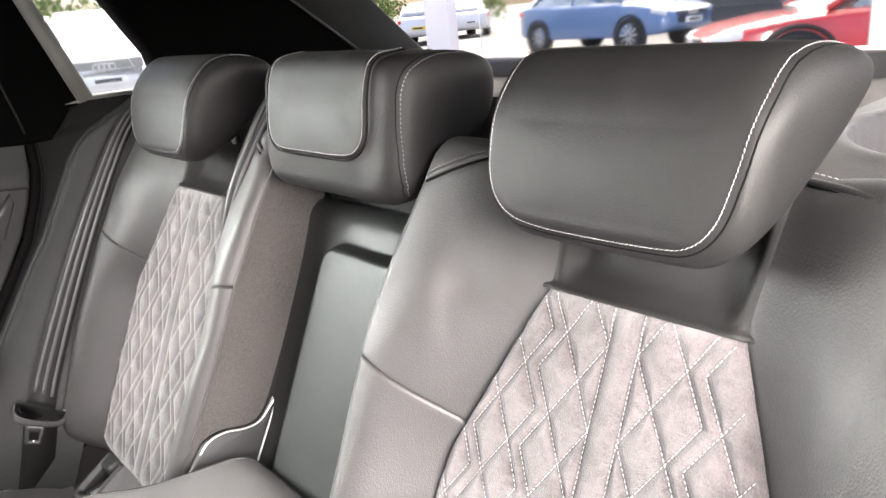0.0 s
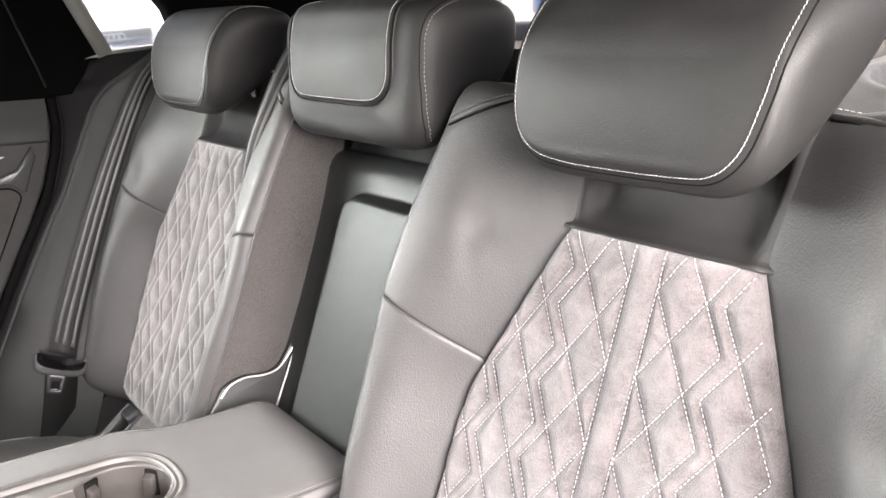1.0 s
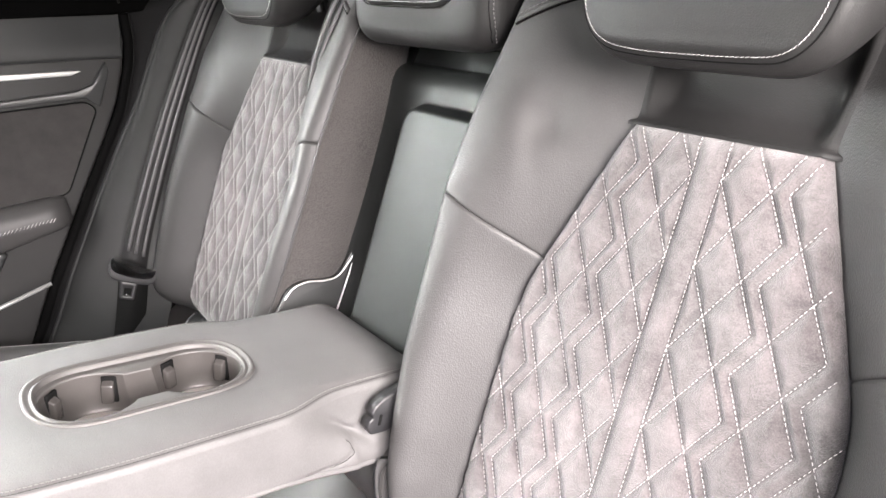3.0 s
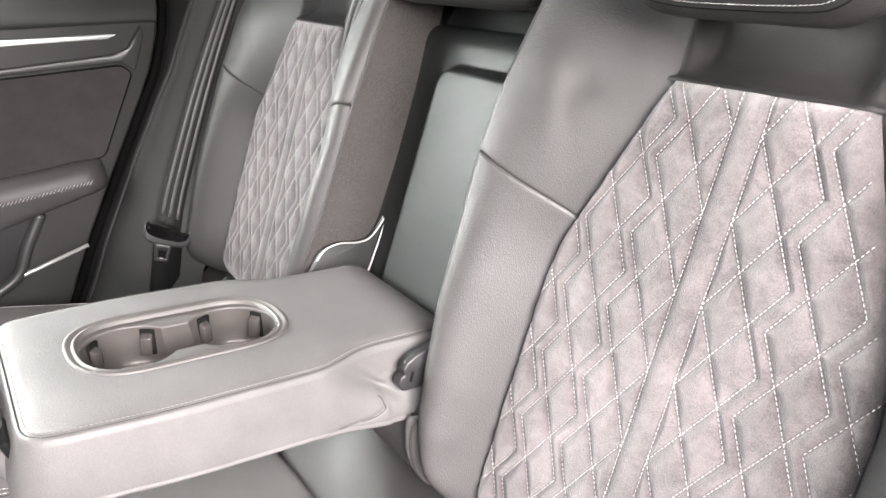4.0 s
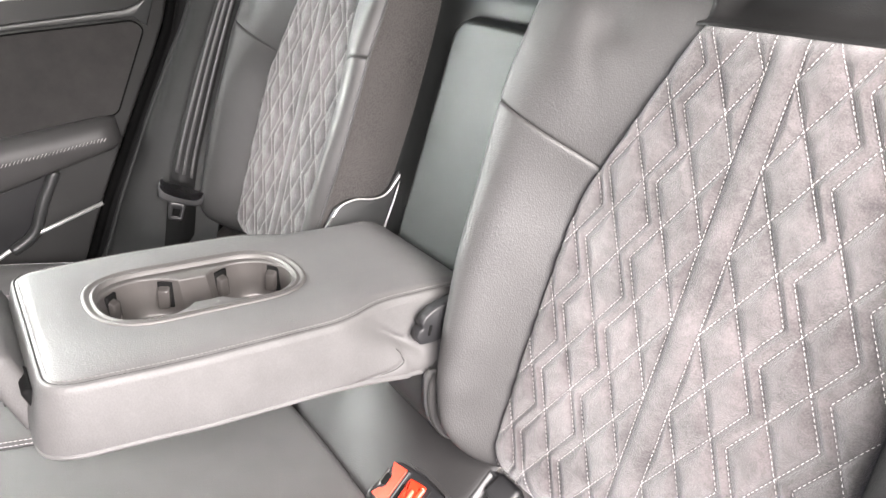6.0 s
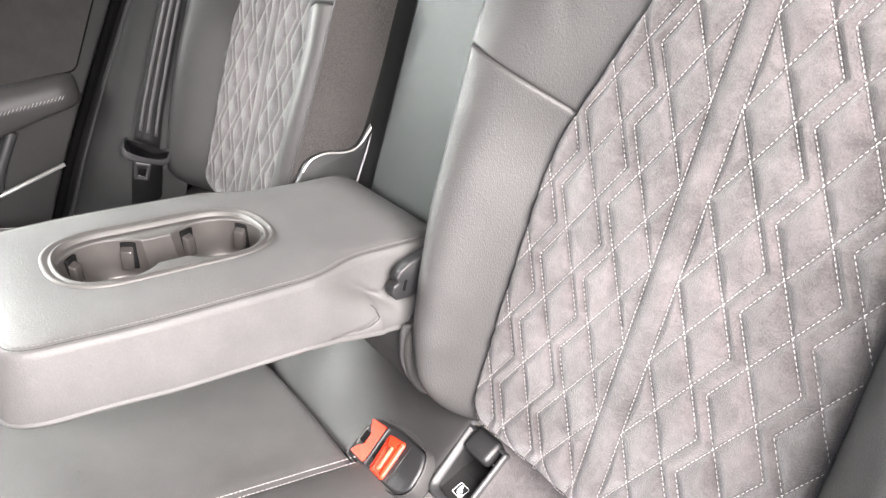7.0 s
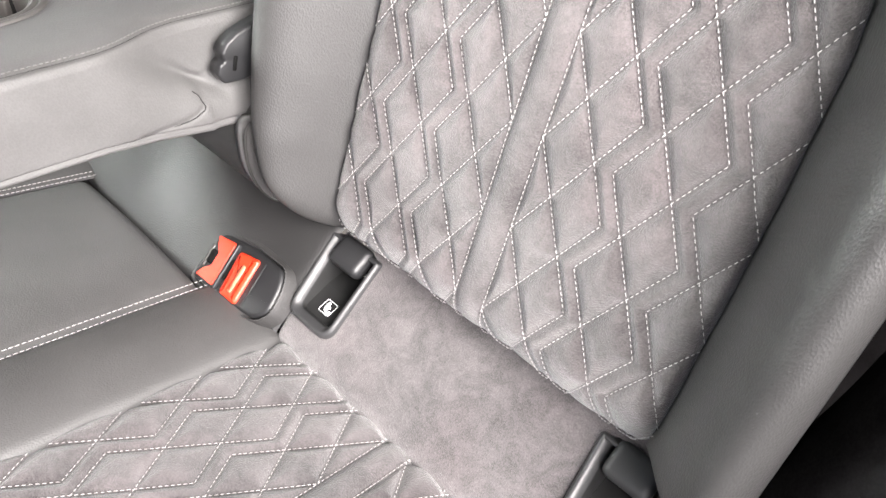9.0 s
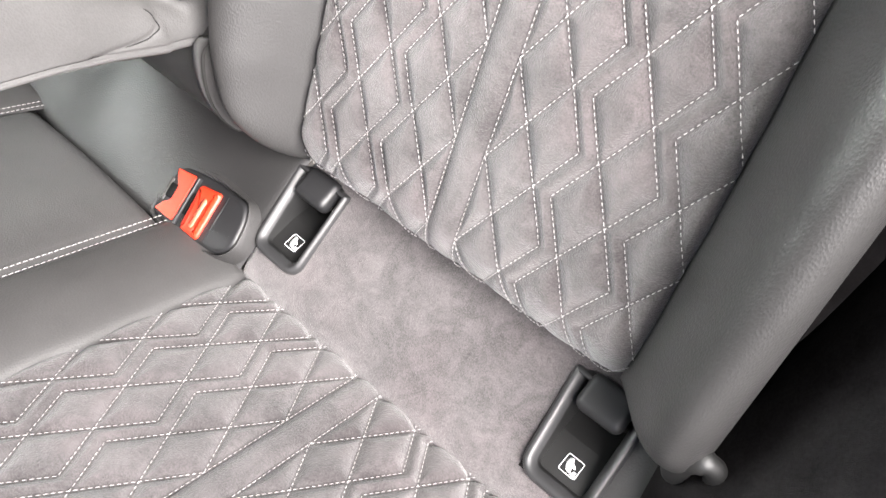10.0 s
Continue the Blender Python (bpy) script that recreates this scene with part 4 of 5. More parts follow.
for sign, dims in ((1, (190, 220)), (-1, (90, 110))):
    ins = part("quilted_insert", grid(cushion_insert(sign, *dims), flip=sign > 0), SUEDE, bench, "grey quilted suede panel with white diamond stitching")
    paths = []
    for p in clipped(CUSH_LINES, lambda u, s: (np.abs(u) < seat_hw(s) - 0.002) & (s > 0.049) & (s < 0.39)):
        pts = cushion(sign * (SEAT_X + p[:, 0]), p[:, 1], 0.0025)
        paths.append((pts, np.tile(CUSHION_N, (len(pts), 1))))
    tagged(part("stitching", dashes(paths, pitch=0.0037, long=0.0023, wide=0.00058, high=0.0004), QUILT_THREAD, ins, "white sewn diamond stitches"), kind="stuff")


def pad_between(x0, x1, s0, s1, rise, nx=40, ns=70, crown=0.006):
    """A leather panel between two long edges given as functions of s."""
    s = np.linspace(s0, s1, ns)[:, None] * np.ones((1, nx))
    a, b = x0(s), x1(s)
    t = np.linspace(0, 1, nx)[None]
    x = a + (b - a) * t
    e = np.minimum(x - a, b - x)
    h = rise(x, s) - 0.006 * np.exp(-np.abs(e) / 0.004) + crown * np.sin(t * math.pi) - 0.006 * np.exp(-(s - s0) / 0.004)
    return cushion(x, s, h)


flat = lambda x, s: 0.004 + 0 * x
for sign in (1, -1):
    fx = sign < 0
    a = lambda s: 0.1095 + 0.0 * s
    b = lambda s: SEAT_X - seat_hw(s) + 0.001
    g = pad_between(a, b, 0.045, 0.40, flat, 24)
    g[..., 0] *= sign
    part("inner_bolster", grid(g, flip=not fx), LIT_BENCH_LEATHER, bench)
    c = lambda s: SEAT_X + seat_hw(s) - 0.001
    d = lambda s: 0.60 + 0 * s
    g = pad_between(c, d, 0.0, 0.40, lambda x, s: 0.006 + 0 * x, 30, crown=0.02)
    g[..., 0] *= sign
    part("outer_bolster", grid(g, flip=not fx), LIT_BENCH_LEATHER, bench)
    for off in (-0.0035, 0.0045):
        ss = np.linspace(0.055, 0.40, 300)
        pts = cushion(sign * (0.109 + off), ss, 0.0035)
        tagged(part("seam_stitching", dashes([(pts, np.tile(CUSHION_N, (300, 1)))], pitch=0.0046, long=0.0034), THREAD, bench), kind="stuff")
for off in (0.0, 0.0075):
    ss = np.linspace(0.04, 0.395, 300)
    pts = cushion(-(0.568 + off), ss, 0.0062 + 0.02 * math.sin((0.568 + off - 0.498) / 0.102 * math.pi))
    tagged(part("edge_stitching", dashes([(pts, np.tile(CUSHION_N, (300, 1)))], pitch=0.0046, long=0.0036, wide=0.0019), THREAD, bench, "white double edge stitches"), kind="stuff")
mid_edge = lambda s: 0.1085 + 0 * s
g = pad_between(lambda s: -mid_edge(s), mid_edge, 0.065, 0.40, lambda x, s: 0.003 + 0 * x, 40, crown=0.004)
part("centre_panel", grid(g, flip=True), LIT_BENCH_LEATHER, bench, "smooth dark grey leather centre seat")
# rear strips that climb to the backrests
STRIP = 0.6


def strip(x, y, h=0.0):
    x, y, h = np.broadcast_arrays(np.asarray(x, float), np.asarray(y, float), np.asarray(h, float))
    return np.stack([x, y - 0.51 * h, 0.540 + STRIP * (y + 0.046) + 0.857 * h], -1)


def strip_panel(x0, x1, y0, y1, crown, nx=50, ny=36):
    t, k = np.meshgrid(np.linspace(0, 1, nx), np.linspace(0, 1, ny))
    x = x0 + (x1 - x0) * t
    yb = y0(x)
    y = yb + (y1 - yb) * k
    e = np.minimum((x - x0), (x1 - x))
    h = crown(x, k) - 0.005 * np.exp(-e / 0.004) - 0.007 * np.exp(-(y - yb) / 0.006)
    return strip(x, y, h)


rear_edge = lambda x: -0.049 + 0.0 * x
bow_edge = lambda x: -0.067 + 0.008 * np.clip(np.abs(x) / 0.10, 0, 1) ** 3
def with_holes(data, xs, reach=0.022, y0=-0.026, y1=0.034):
    v, f = data
    v = np.asarray(v)
    keep = []
    for q in f:
        c = v[list(q)].mean(0)
        if not (any(abs(c[0] - x) < reach for x in xs) and y0 < c[1] < y1):
            keep.append(q)
    return v, keep


part("rear_strip", with_holes(grid(strip_panel(0.197, 0.505, rear_edge, 0.075, lambda x, k: 0.004 + 0.003 * np.sin(k * 2.6), 160, 60)), (0.2195, 0.492)), LIT_STRIP_SUEDE, bench, "plain grey suede strip behind the insert")
part("rear_strip", with_holes(grid(strip_panel(-0.505, -0.197, rear_edge, 0.075, lambda x, k: 0.004 + 0.003 * np.sin(k * 2.6), 160, 60)), (-0.2195, -0.492)), LIT_STRIP_SUEDE, bench, "plain grey suede strip behind the insert")
part("rear_pad", with_holes(grid(strip_panel(-0.198, 0.198, bow_edge, 0.085, lambda x, k: 0.004 + 0.010 * np.sin(np.clip(k, 0, 1) * 2.2) + 0.009 * np.sin(np.clip(k, 0, 1) ** 0.8 * math.pi) * (1 - smoothstep((np.abs(x) - 0.01) / 0.08)), 200, 60)), (0.2195, -0.2195)), SHADED_LEATHER, bench, "leather pad under the armrest, coloured as shaded")
part("outer_pad", with_holes(grid(strip_panel(0.505, 0.60, rear_edge, 0.075, lambda x, k: 0.004 + 0.004 * np.sin(k * 2.6), 60, 60)), (0.492,)), LEATHER, bench)
part("outer_pad", with_holes(grid(strip_panel(-0.60, -0.505, rear_edge, 0.075, lambda x, k: 0.004 + 0.004 * np.sin(k * 2.6), 60, 60)), (-0.492,)), LEATHER, bench)
bm = rounded_box((1.2, 0.40, 0.10), 0.02, 3, pose(0, -0.215, 0.525, -18.3, 0, 0))
part("foam_base", bm, LEATHER, bench)


# ---------------------------------------------------------------- anchor covers
def strip_pose(x, y, h=0.0):
    p = strip(x, y, h)
    return Matrix.Translation([float(c) for c in p]) @ pose(0, 0, 0, math.degrees(math.atan(STRIP)), 0, 0)


def local(m, p):
    return np.array([m @ Vector(q) for q in p])


def anchor_cover(cx):
    t = thing("child_seat_anchor", (cx, 0.0, 0.565), "black plastic child seat anchor pocket with a white symbol", "anchor", "child seat anchors")
    m = strip_pose(cx, 0.003, 0.0)
    o = rounded_polygon([(-0.0225, -0.0335), (0.0310, -0.0335), (0.0300, 0.045), (-0.0290, 0.045)], [0.015, 0.015, 0.004, 0.004], 8)
    hole = rounded_polygon([(-0.0140, -0.0240), (0.0225, -0.0240), (0.0215, 0.045), (-0.0195, 0.045)], [0.006, 0.006, 0.003, 0.003], 8)
    L = lambda p, z: local(m, np.c_[p, np.full(len(p), z)])
    part("frame", loft([L(o, -0.006), L(o, 0.006), L(inset_loop(o, 0.001), 0.0095), L(inset_loop(o, 0.0030), 0.0122), L(inset_loop(o, 0.0050), 0.0118), L(inset_loop(hole, -0.0012), 0.0085), L(hole, 0.0060)], cap0=False, cap1=False), PLASTIC, t, "dark grey moulded frame")
    part("shaded_inner_wall", loft([L(hole, 0.0060), L(inset_loop(hole, 0.0010), 0.003), L(inset_loop(hole, 0.0025), -0.012), L(inset_loop(hole, 0.0025), -0.04)], cap0=False, cap1=False), POCKET, t)
    fl = np.array([(-0.0195, -0.0265, 0.003), (0.0250, -0.0265, 0.003), (0.0250, 0.004, -0.008), (-0.0195, 0.004, -0.008), (0.0250, 0.05, -0.036), (-0.0195, 0.05, -0.036)])
    part("floor_plate", (local(m, fl), [(0, 1, 2, 3), (3, 2, 4, 5)], False), POCKET, t, "pocket floor blackened for the recess's shade")
    part("flap", rounded_box((0.0345, 0.027, 0.0165), 0.0062, 5, m @ pose(0.0015, 0.0345, 0.0075, -8, 0, 0)), BLACK, t, "black hinged flap")
    part("anchor_bar", tube(local(m, [(-0.019, 0.028, -0.012), (0.019, 0.028, -0.012)]), 0.003, 10), STEEL, t)
    # symbol: a rounded frame with a plain seat shape
    tilt = m @ pose(0.0045, -0.0115, -0.0020, -19.8, 0, 0) @ Matrix.Scale(0.85, 4)
    ring = rounded_polygon([(-0.0075, -0.0075), (0.0075, -0.0075), (0.0075, 0.0075), (-0.0075, 0.0075)], 0.002, 4)
    ri = inset_loop(ring, 0.0007)
    Z = lambda p, z: local(tilt, np.c_[p, np.full(len(p), z)])
    part("symbol_frame", loft([Z(ring, 0.0), Z(ring, 0.0003), Z(ri, 0.0003), Z(ri, 0.0)], cap0=False, cap1=False), WHITE_INK, t)
    blob = smooth_curve([(-0.004, 0.005), (-0.001, 0.0055), (0.000, 0.003), (0.003, 0.001), (0.0035, -0.001), (0.001, -0.001), (0.002, -0.005), (-0.002, -0.0045), (-0.0045, 0.0)], 40, closed=True)
    part("symbol", loft([Z(blob, 0.0), Z(blob, 0.0003)], cap0=False), WHITE_INK, t)
    part("symbol_bar", loft([Z(np.array(q), h) for q in [[(0.0022, -0.006), (0.006, -0.006), (0.006, -0.002), (0.0035, -0.002)]] for h in (0.0, 0.0003)], cap0=False), WHITE_INK, t)
    return t


anchor = anchor_cover(0.2195)
for ax_ in (0.492, -0.2195, -0.492):
    copy_thing(anchor, pose(ax_, 0.0, 0.565))


# ---------------------------------------------------------------- belt buckle in the cushion
buckle = thing("seat_belt_buckle", (0.135, -0.03, 0.55), "black seat belt buckle with red release buttons set in leather", "buckle")
bm4 = Matrix.Translation((0.138, -0.038, 0.562)) @ pose(0, 0, 0, 32, -10, 2) @ pose(0, 0, -0.0085)
o = rounded_polygon([(-0.0545, -0.0225), (-0.008, -0.0255), (0.044, -0.0235), (0.058, -0.012), (0.0565, 0.012), (0.049, 0.0265), (0.003, 0.0305), (-0.0500, 0.0300)], [0.006, 0.01, 0.012, 0.014, 0.016, 0.012, 0.01, 0.007], 6)
L = lambda p, z: local(bm4, np.c_[p, np.full(len(p), z)])


def lip(d):
    """The outline moved outwards by d, less so beside the anchor."""
    return o + (inset_loop(o, -d) - o) * (1 - 0.72 * smoothstep((o[:, :1] + 0.005) / 0.045))


part("surround", loft([L(lip(0.015), -0.008), L(lip(0.0115), -0.0020), L(lip(0.0080), 0.0022), L(lip(0.0050), 0.0050), L(lip(0.0030), 0.0064), L(lip(0.0015), 0.0074), L(lip(0.0002), 0.0062), L(inset_loop(o, 0.0004), 0.003), L(o, -0.02)], cap0=False, cap1=False), LEATHER, buckle, "leather edge round the buckle")
rim_path = L(inset_loop(o, -0.0012), 0.0078)
tagged(part("edge_stitching", dashes([(resampled(np.vstack([rim_path, rim_path[:1]]), 0.0015), np.tile(np.array(bm4.to_3x3() @ Vector((0, 0, 1))), (len(resampled(np.vstack([rim_path, rim_path[:1]]), 0.0015)), 1)))], pitch=0.004, long=0.0028, wide=0.0009), LEATHER, buckle), kind="stuff")
oh = inset_loop(o, 0.0014)
part("housing", loft([L(oh, -0.03), L(oh, 0.006), L(inset_loop(oh, 0.0015), 0.0085), L(inset_loop(oh, 0.0035), 0.0092)], cap0=False), BLACK, buckle, "black plastic housing")
b1 = rounded_polygon([(-0.0485, -0.0172), (-0.0200, -0.0188), (-0.0192, 0.0240), (-0.0460, 0.0226), (-0.0395, 0.0130), (-0.0345, 0.0095), (-0.0350, -0.0045), (-0.0420, -0.0085)], [0.002, 0.003, 0.003, 0.002, 0.002, 0.003, 0.003, 0.002], 4)
part("release_button", (*loft([L(b1, 0.004), L(b1, 0.0098), L(inset_loop(b1, 0.0006), 0.0104)], cap0=False), False), RED, buckle, "bright red plastic button")
part("button_ridge", rounded_box((0.0032, 0.044, 0.005), 0.0012, 3, bm4 @ pose(-0.0142, 0.0025, 0.0105, 0, 0, -2)), BLACK, buckle)
b2 = rounded_polygon([(-0.0068, -0.0198), (0.0182, -0.0212), (0.0195, 0.0222), (-0.0086, 0.0202)], 0.004, 5)
part("release_button", loft([L(b2, 0.006), L(b2, 0.0105), L(inset_loop(b2, 0.0015), 0.0122), L(inset_loop(b2, 0.006), 0.0128)], cap0=False), RED, buckle, "bright red plastic button")
b3 = rounded_polygon([(0.0035, -0.0145), (0.0095, -0.0148), (0.0105, 0.0120), (0.0040, 0.0120)], 0.003, 4)
part("word_bar", loft([L(b3, 0.0124), L(b3, 0.0131)], cap0=False), RED_GLOSS, buckle, "pale lettering bar with a highlight in its colour")
part("slot", rounded_box((0.003, 0.020, 0.004), 0.001, 2, bm4 @ pose(-0.0112, 0.001, 0.0092, 0, 0, -2)), RUBBER, buckle)
part("slot", rounded_box((0.010, 0.013, 0.004), 0.001, 2, bm4 @ pose(-0.0395, 0.003, 0.0086)), RUBBER, buckle)
part("tongue_guide", rounded_box((0.004, 0.022, 0.004), 0.0015, 2, bm4 @ pose(-0.0462, 0.003, 0.0084)), CLIP, buckle, "grey guide edge")
part("edge_line", tube(local(bm4, [(0.0250, -0.019, 0.0094), (0.0262, 0.0, 0.0096), (0.0270, 0.022, 0.0094)]), 0.0005, 5), SOFT_PLASTIC, buckle)
# piped fabric flap at the foot of the bolster
flap = thing("hinge_flap", (0.14, 0.0, 0.66), "grey fabric flap with piped edge at the backrest hinge", "flap")
fp = smooth_curve([(0.014, 0.704), (0.001, 0.700), (-0.004, 0.668), (0.002, 0.640), (0.016, 0.622), (0.034, 0.632), (0.034, 0.69)], 60, closed=True)
part("panel", slab(fp, lambda p, h: np.stack([0.150 - 0.001 * (p[:, 1] - 0.66) / 0.04 - 0.012 + h * 1.0, p[:, 0], p[:, 1]], 1), 0.014, 0.003), SUEDE_DARK, flap)
rim = np.stack([np.full(60, 0.1500), fp[:, 0], fp[:, 1]], 1)[:38]
part("piping", tube(rim, 0.0013, 8), SEAM_GREY, flap)


# ---------------------------------------------------------------- far side of the cabin
side = thing("side_bolster", (-0.60, 0.05, 0.62), "dark grey fixed side bolster between backrest and door", "seat bolster")
zz = np.linspace(0.56, 1.136, 90)
ys = np.interp(zz, [0.56, 0.616, 0.68, 0.80, 0.937, 1.0, 1.04, 1.0915, 1.097, 1.113, 1.136], [-0.207, -0.171, -0.135, -0.058, 0.033, 0.060, 0.071, 0.073, 0.090, 0.106, 0.126])
tl = np.interp(zz, [0.56, 0.80, 0.90, 0.94, 1.0, 1.047, 1.077, 1.106, 1.136], [0.09, 0.10, 0.12, 0.15, 0.21, 0.30, 0.42, 0.60, 0.90])
rows, covers = [], []
for z, y, t0 in zip(zz, ys, tl):
    v = (z - 0.55) / CR
    us, _ = crest(np.clip(v, 0.07, 0.6))
    b = back(-(SEAT_X + us - 0.002), v, 0.012)
    a = np.array([-0.634, y, z])
    t = np.linspace(t0, 1, 30)
    p = a + (b - a) * t[:, None]
    k = np.linspace(0, 1, 30)
    bulge = 0.015 * np.sin(np.clip(k / 0.25, 0, 1) * math.pi / 2) ** 0.6 * (1 - smoothstep((k - 0.3) / 0.7)) * min(1, (1 - t0) / 0.4)
    p[:, 1] -= bulge * 0.8 + 0.003
    p[:, 0] += bulge * 0.5
    rows.append(p)
    t = np.linspace(0, t0 + 0.02, 14)
    p = a + (b - a) * t[:, None]
    p[:, 1] -= 0.004 * np.sin(np.linspace(0, 1, 14) * math.pi)
    covers.append(p)
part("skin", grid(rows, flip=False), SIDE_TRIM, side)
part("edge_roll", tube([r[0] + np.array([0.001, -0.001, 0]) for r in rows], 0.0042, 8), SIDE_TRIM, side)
cover = thing("pillar_cover", (-0.63, 0.05, 0.6), "black moulded trim between the far door and the side bolster", "trim", kind="structure")
part("moulding", grid(covers, flip=False), PILLAR_TRIM, cover)
part("rim", tube([r[0] + np.array([0.001, 0.0, 0]) for r in covers], 0.0026, 8), PILLAR_TRIM, cover)
seal = thing("door_seal", (-0.64, -0.05, 0.6), "black rubber door seal round the far door", "door seal")
part("strip", tube([(-0.636, r[0][1] - 0.0075, r[0][2]) for r in covers[:82]], 0.0078, 10), SEAL_RUBBER, seal)

# far door, built in layers
door = thing("door_1", (-0.66, -0.3, 0.45), "closed far rear door panel, dark grey plastic and suede", "car door", kind="structure")
place_x = lambda x0: (lambda p, h: np.stack([np.full(len(p), x0) + h, p[:, 0], p[:, 1]], 1))


def shut(z):
    return float(np.interp(z, zz, ys)) - 0.0155


outline = [(-0.95, 0.35)] + [(shut(z), z) for z in (0.56, 0.62, 0.70, 0.80, 0.90, 0.95, 1.00, 1.04, 1.09)] + [(0.05, 1.098), (-0.95, 1.12)]
outline[1] = (shut(0.56) - 0.05, 0.35)
part("base_panel", slab(np.array(outline), place_x(-0.70), 0.062, 0.006), DOOR_PLASTIC, door)
up = [(-0.95, 1.075), (-0.175, 1.037), (0.001, 1.022), (0.048, 1.017), (0.0545, 1.042), (0.0565, 1.096), (-0.95, 1.135)]
part("upper_trim", slab(np.array(up), place_x(-0.650), 0.020, 0.007), SOFT_PLASTIC, door, "dark grey soft upper trim")
ch = [(-0.95, 1.052), (-0.182, 1.015), (-0.034, 1.003), (-0.019, 1.0075), (-0.032, 1.010), (-0.179, 1.024), (-0.95, 1.064)]
part("chrome_strip", slab(np.array(ch), place_x(-0.643), 0.0105, 0.0012), CHROME, door, "satin chrome trim strip")
lo = [(-0.95, 0.988), (-0.196, 0.9735), (-0.022, 0.9645), (-0.0045, 0.948), (0.022, 1.000), (0.019, 1.016), (-0.008, 0.985), (-0.032, 0.979), (-0.191, 0.984), (-0.95, 1.005)]
part("lower_ridge", slab(np.array(lo), place_x(-0.643), 0.012, 0.003), SOFT_PLASTIC, door)
su = rounded_polygon([(-0.95, 0.815), (-0.085, 0.821), (-0.010, 0.945), (-0.023, 0.960), (-0.196, 0.969), (-0.95, 0.984)], [0.01, 0.012, 0.012, 0.012, 0.01, 0.01], 8)
part("suede_panel", slab(su, place_x(-0.641), 0.006, 0.003), SUEDE_DARK, door, "dark grey suede door insert")
part("panel_gap_shade", tube(place_x(-0.6362)(su, 0.0), 0.0016, 6, True), RUBBER, door, "black tube for the gap's shade round the suede insert")
secs = []
for y in np.r_[np.linspace(-0.95, -0.13, 30), np.linspace(-0.125, -0.092, 8)]:
    k = math.sqrt(max(0.0, 1 - max(0.0, (y + 0.13) / 0.040) ** 2))
    low = np.interp(y, [-0.95, -0.28, -0.13], [0.70, 0.748, 0.770])
    pro = smooth_curve([(-0.642, 0.824), (-0.622, 0.824), (-0.606, 0.815), (-0.5985, 0.800), (-0.599, 0.785), (-0.606, low + 0.004), (-0.625, low), (-0.642, low)], 40)
    mid = np.array([-0.642, 0.80])
    pro = mid + (pro - mid) * np.array([k * 0.9 + 0.1, 0.55 + 0.45 * k])
    secs.append(np.stack([pro[:, 0], np.full(40, y), pro[:, 1]], 1))
part("door_armrest", loft(secs), LEATHER, door, "dark leather door armrest")
for dz in (0.002,):
    yy = np.linspace(-0.90, -0.118, 400)
    z0 = np.interp(yy, [-0.9, -0.27, -0.118], [0.770, 0.795, 0.797]) - dz
    pts = np.stack([np.full(400, -0.5984), yy, z0], 1)
    tagged(part("stitching", dashes([(pts, np.tile([1.0, 0, 0], (400, 1)))], pitch=0.0055, long=0.0062, wide=0.0017, slant=0.5), THREAD, door), kind="stuff")
pk = rounded_polygon([(-0.95, 0.60), (-0.30, 0.640), (-0.262, 0.668), (-0.205, 0.758), (-0.95, 0.70)], 0.01, 5)
part("pocket", slab(pk, place_x(-0.645), 0.009, 0.003), BLACK, door, "black door pocket")
pr = tube(smooth_curve([(-0.630, -0.203, 0.756), (-0.630, -0.235, 0.71), (-0.630, -0.262, 0.665), (-0.630, -0.30, 0.645)], 30), 0.009, 10)
part("pocket_brace", pr, SOFT_PLASTIC, door)
part("bright_line", tube([(-0.628, -0.60, 0.52), (-0.628, -0.31, 0.646), (-0.628, -0.262, 0.663), (-0.628, -0.15, 0.684)], 0.0035, 8), CHROME, door, "thin satin chrome line")

# far seat belt
belt = thing("seat_belt", (-0.555, -0.05, 0.6), "dark grey seat belt hanging before the far bolster, tongue stowed", "seat belt")
bp = smooth_curve([(-0.548, 0.232, 1.135), (-0.556, 0.192, 1.105), (-0.556, 0.145, 1.04), (-0.556, 0.072, 0.914), (-0.556, -0.005, 0.765), (-0.553, -0.033, 0.703)], 60)


def web(path, across, wide, thick=0.0012):
    path = np.asarray(path)
    across = np.asarray(across, float) / np.linalg.norm(across)
    tan = np.gradient(path, axis=0)
    nr = np.cross(tan, across)
    nr /= np.linalg.norm(nr, axis=1)[:, None]
    loops = []
    for p, n, w in zip(path, nr, np.broadcast_to(wide, len(path))):
        loops.append([p + across * w / 2 + n * thick / 2, p - across * w / 2 + n * thick / 2, p - across * w / 2 - n * thick / 2, p + across * w / 2 - n * thick / 2])
    return loft(loops)


ACROSS = np.array([0.235, 0.78, -0.58])
TOWARDS = np.array([0.97, -0.15, 0.2])
part("webbing", web(bp, ACROSS, np.linspace(0.022, 0.041, 60)), WEBBING, belt)
for o in (-0.0105, 0.000, 0.0115):
    spread = np.linspace(0.55, 1.12, 60)[:, None]
    part("fold", web((bp + TOWARDS * 0.0016 + ACROSS * o * spread)[:58], ACROSS, np.linspace(0.0040, 0.0052, 58)), LIT_RIDGE_WEB, belt, "pale strip for the lit ridge of folded webbing")
part("lower_webbing", web(smooth_curve([(-0.550, -0.040, 0.680), (-0.552, -0.058, 0.62), (-0.556, -0.085, 0.54)], 20), (0.235, 0.85, -0.35), 0.046), RUBBER, belt)
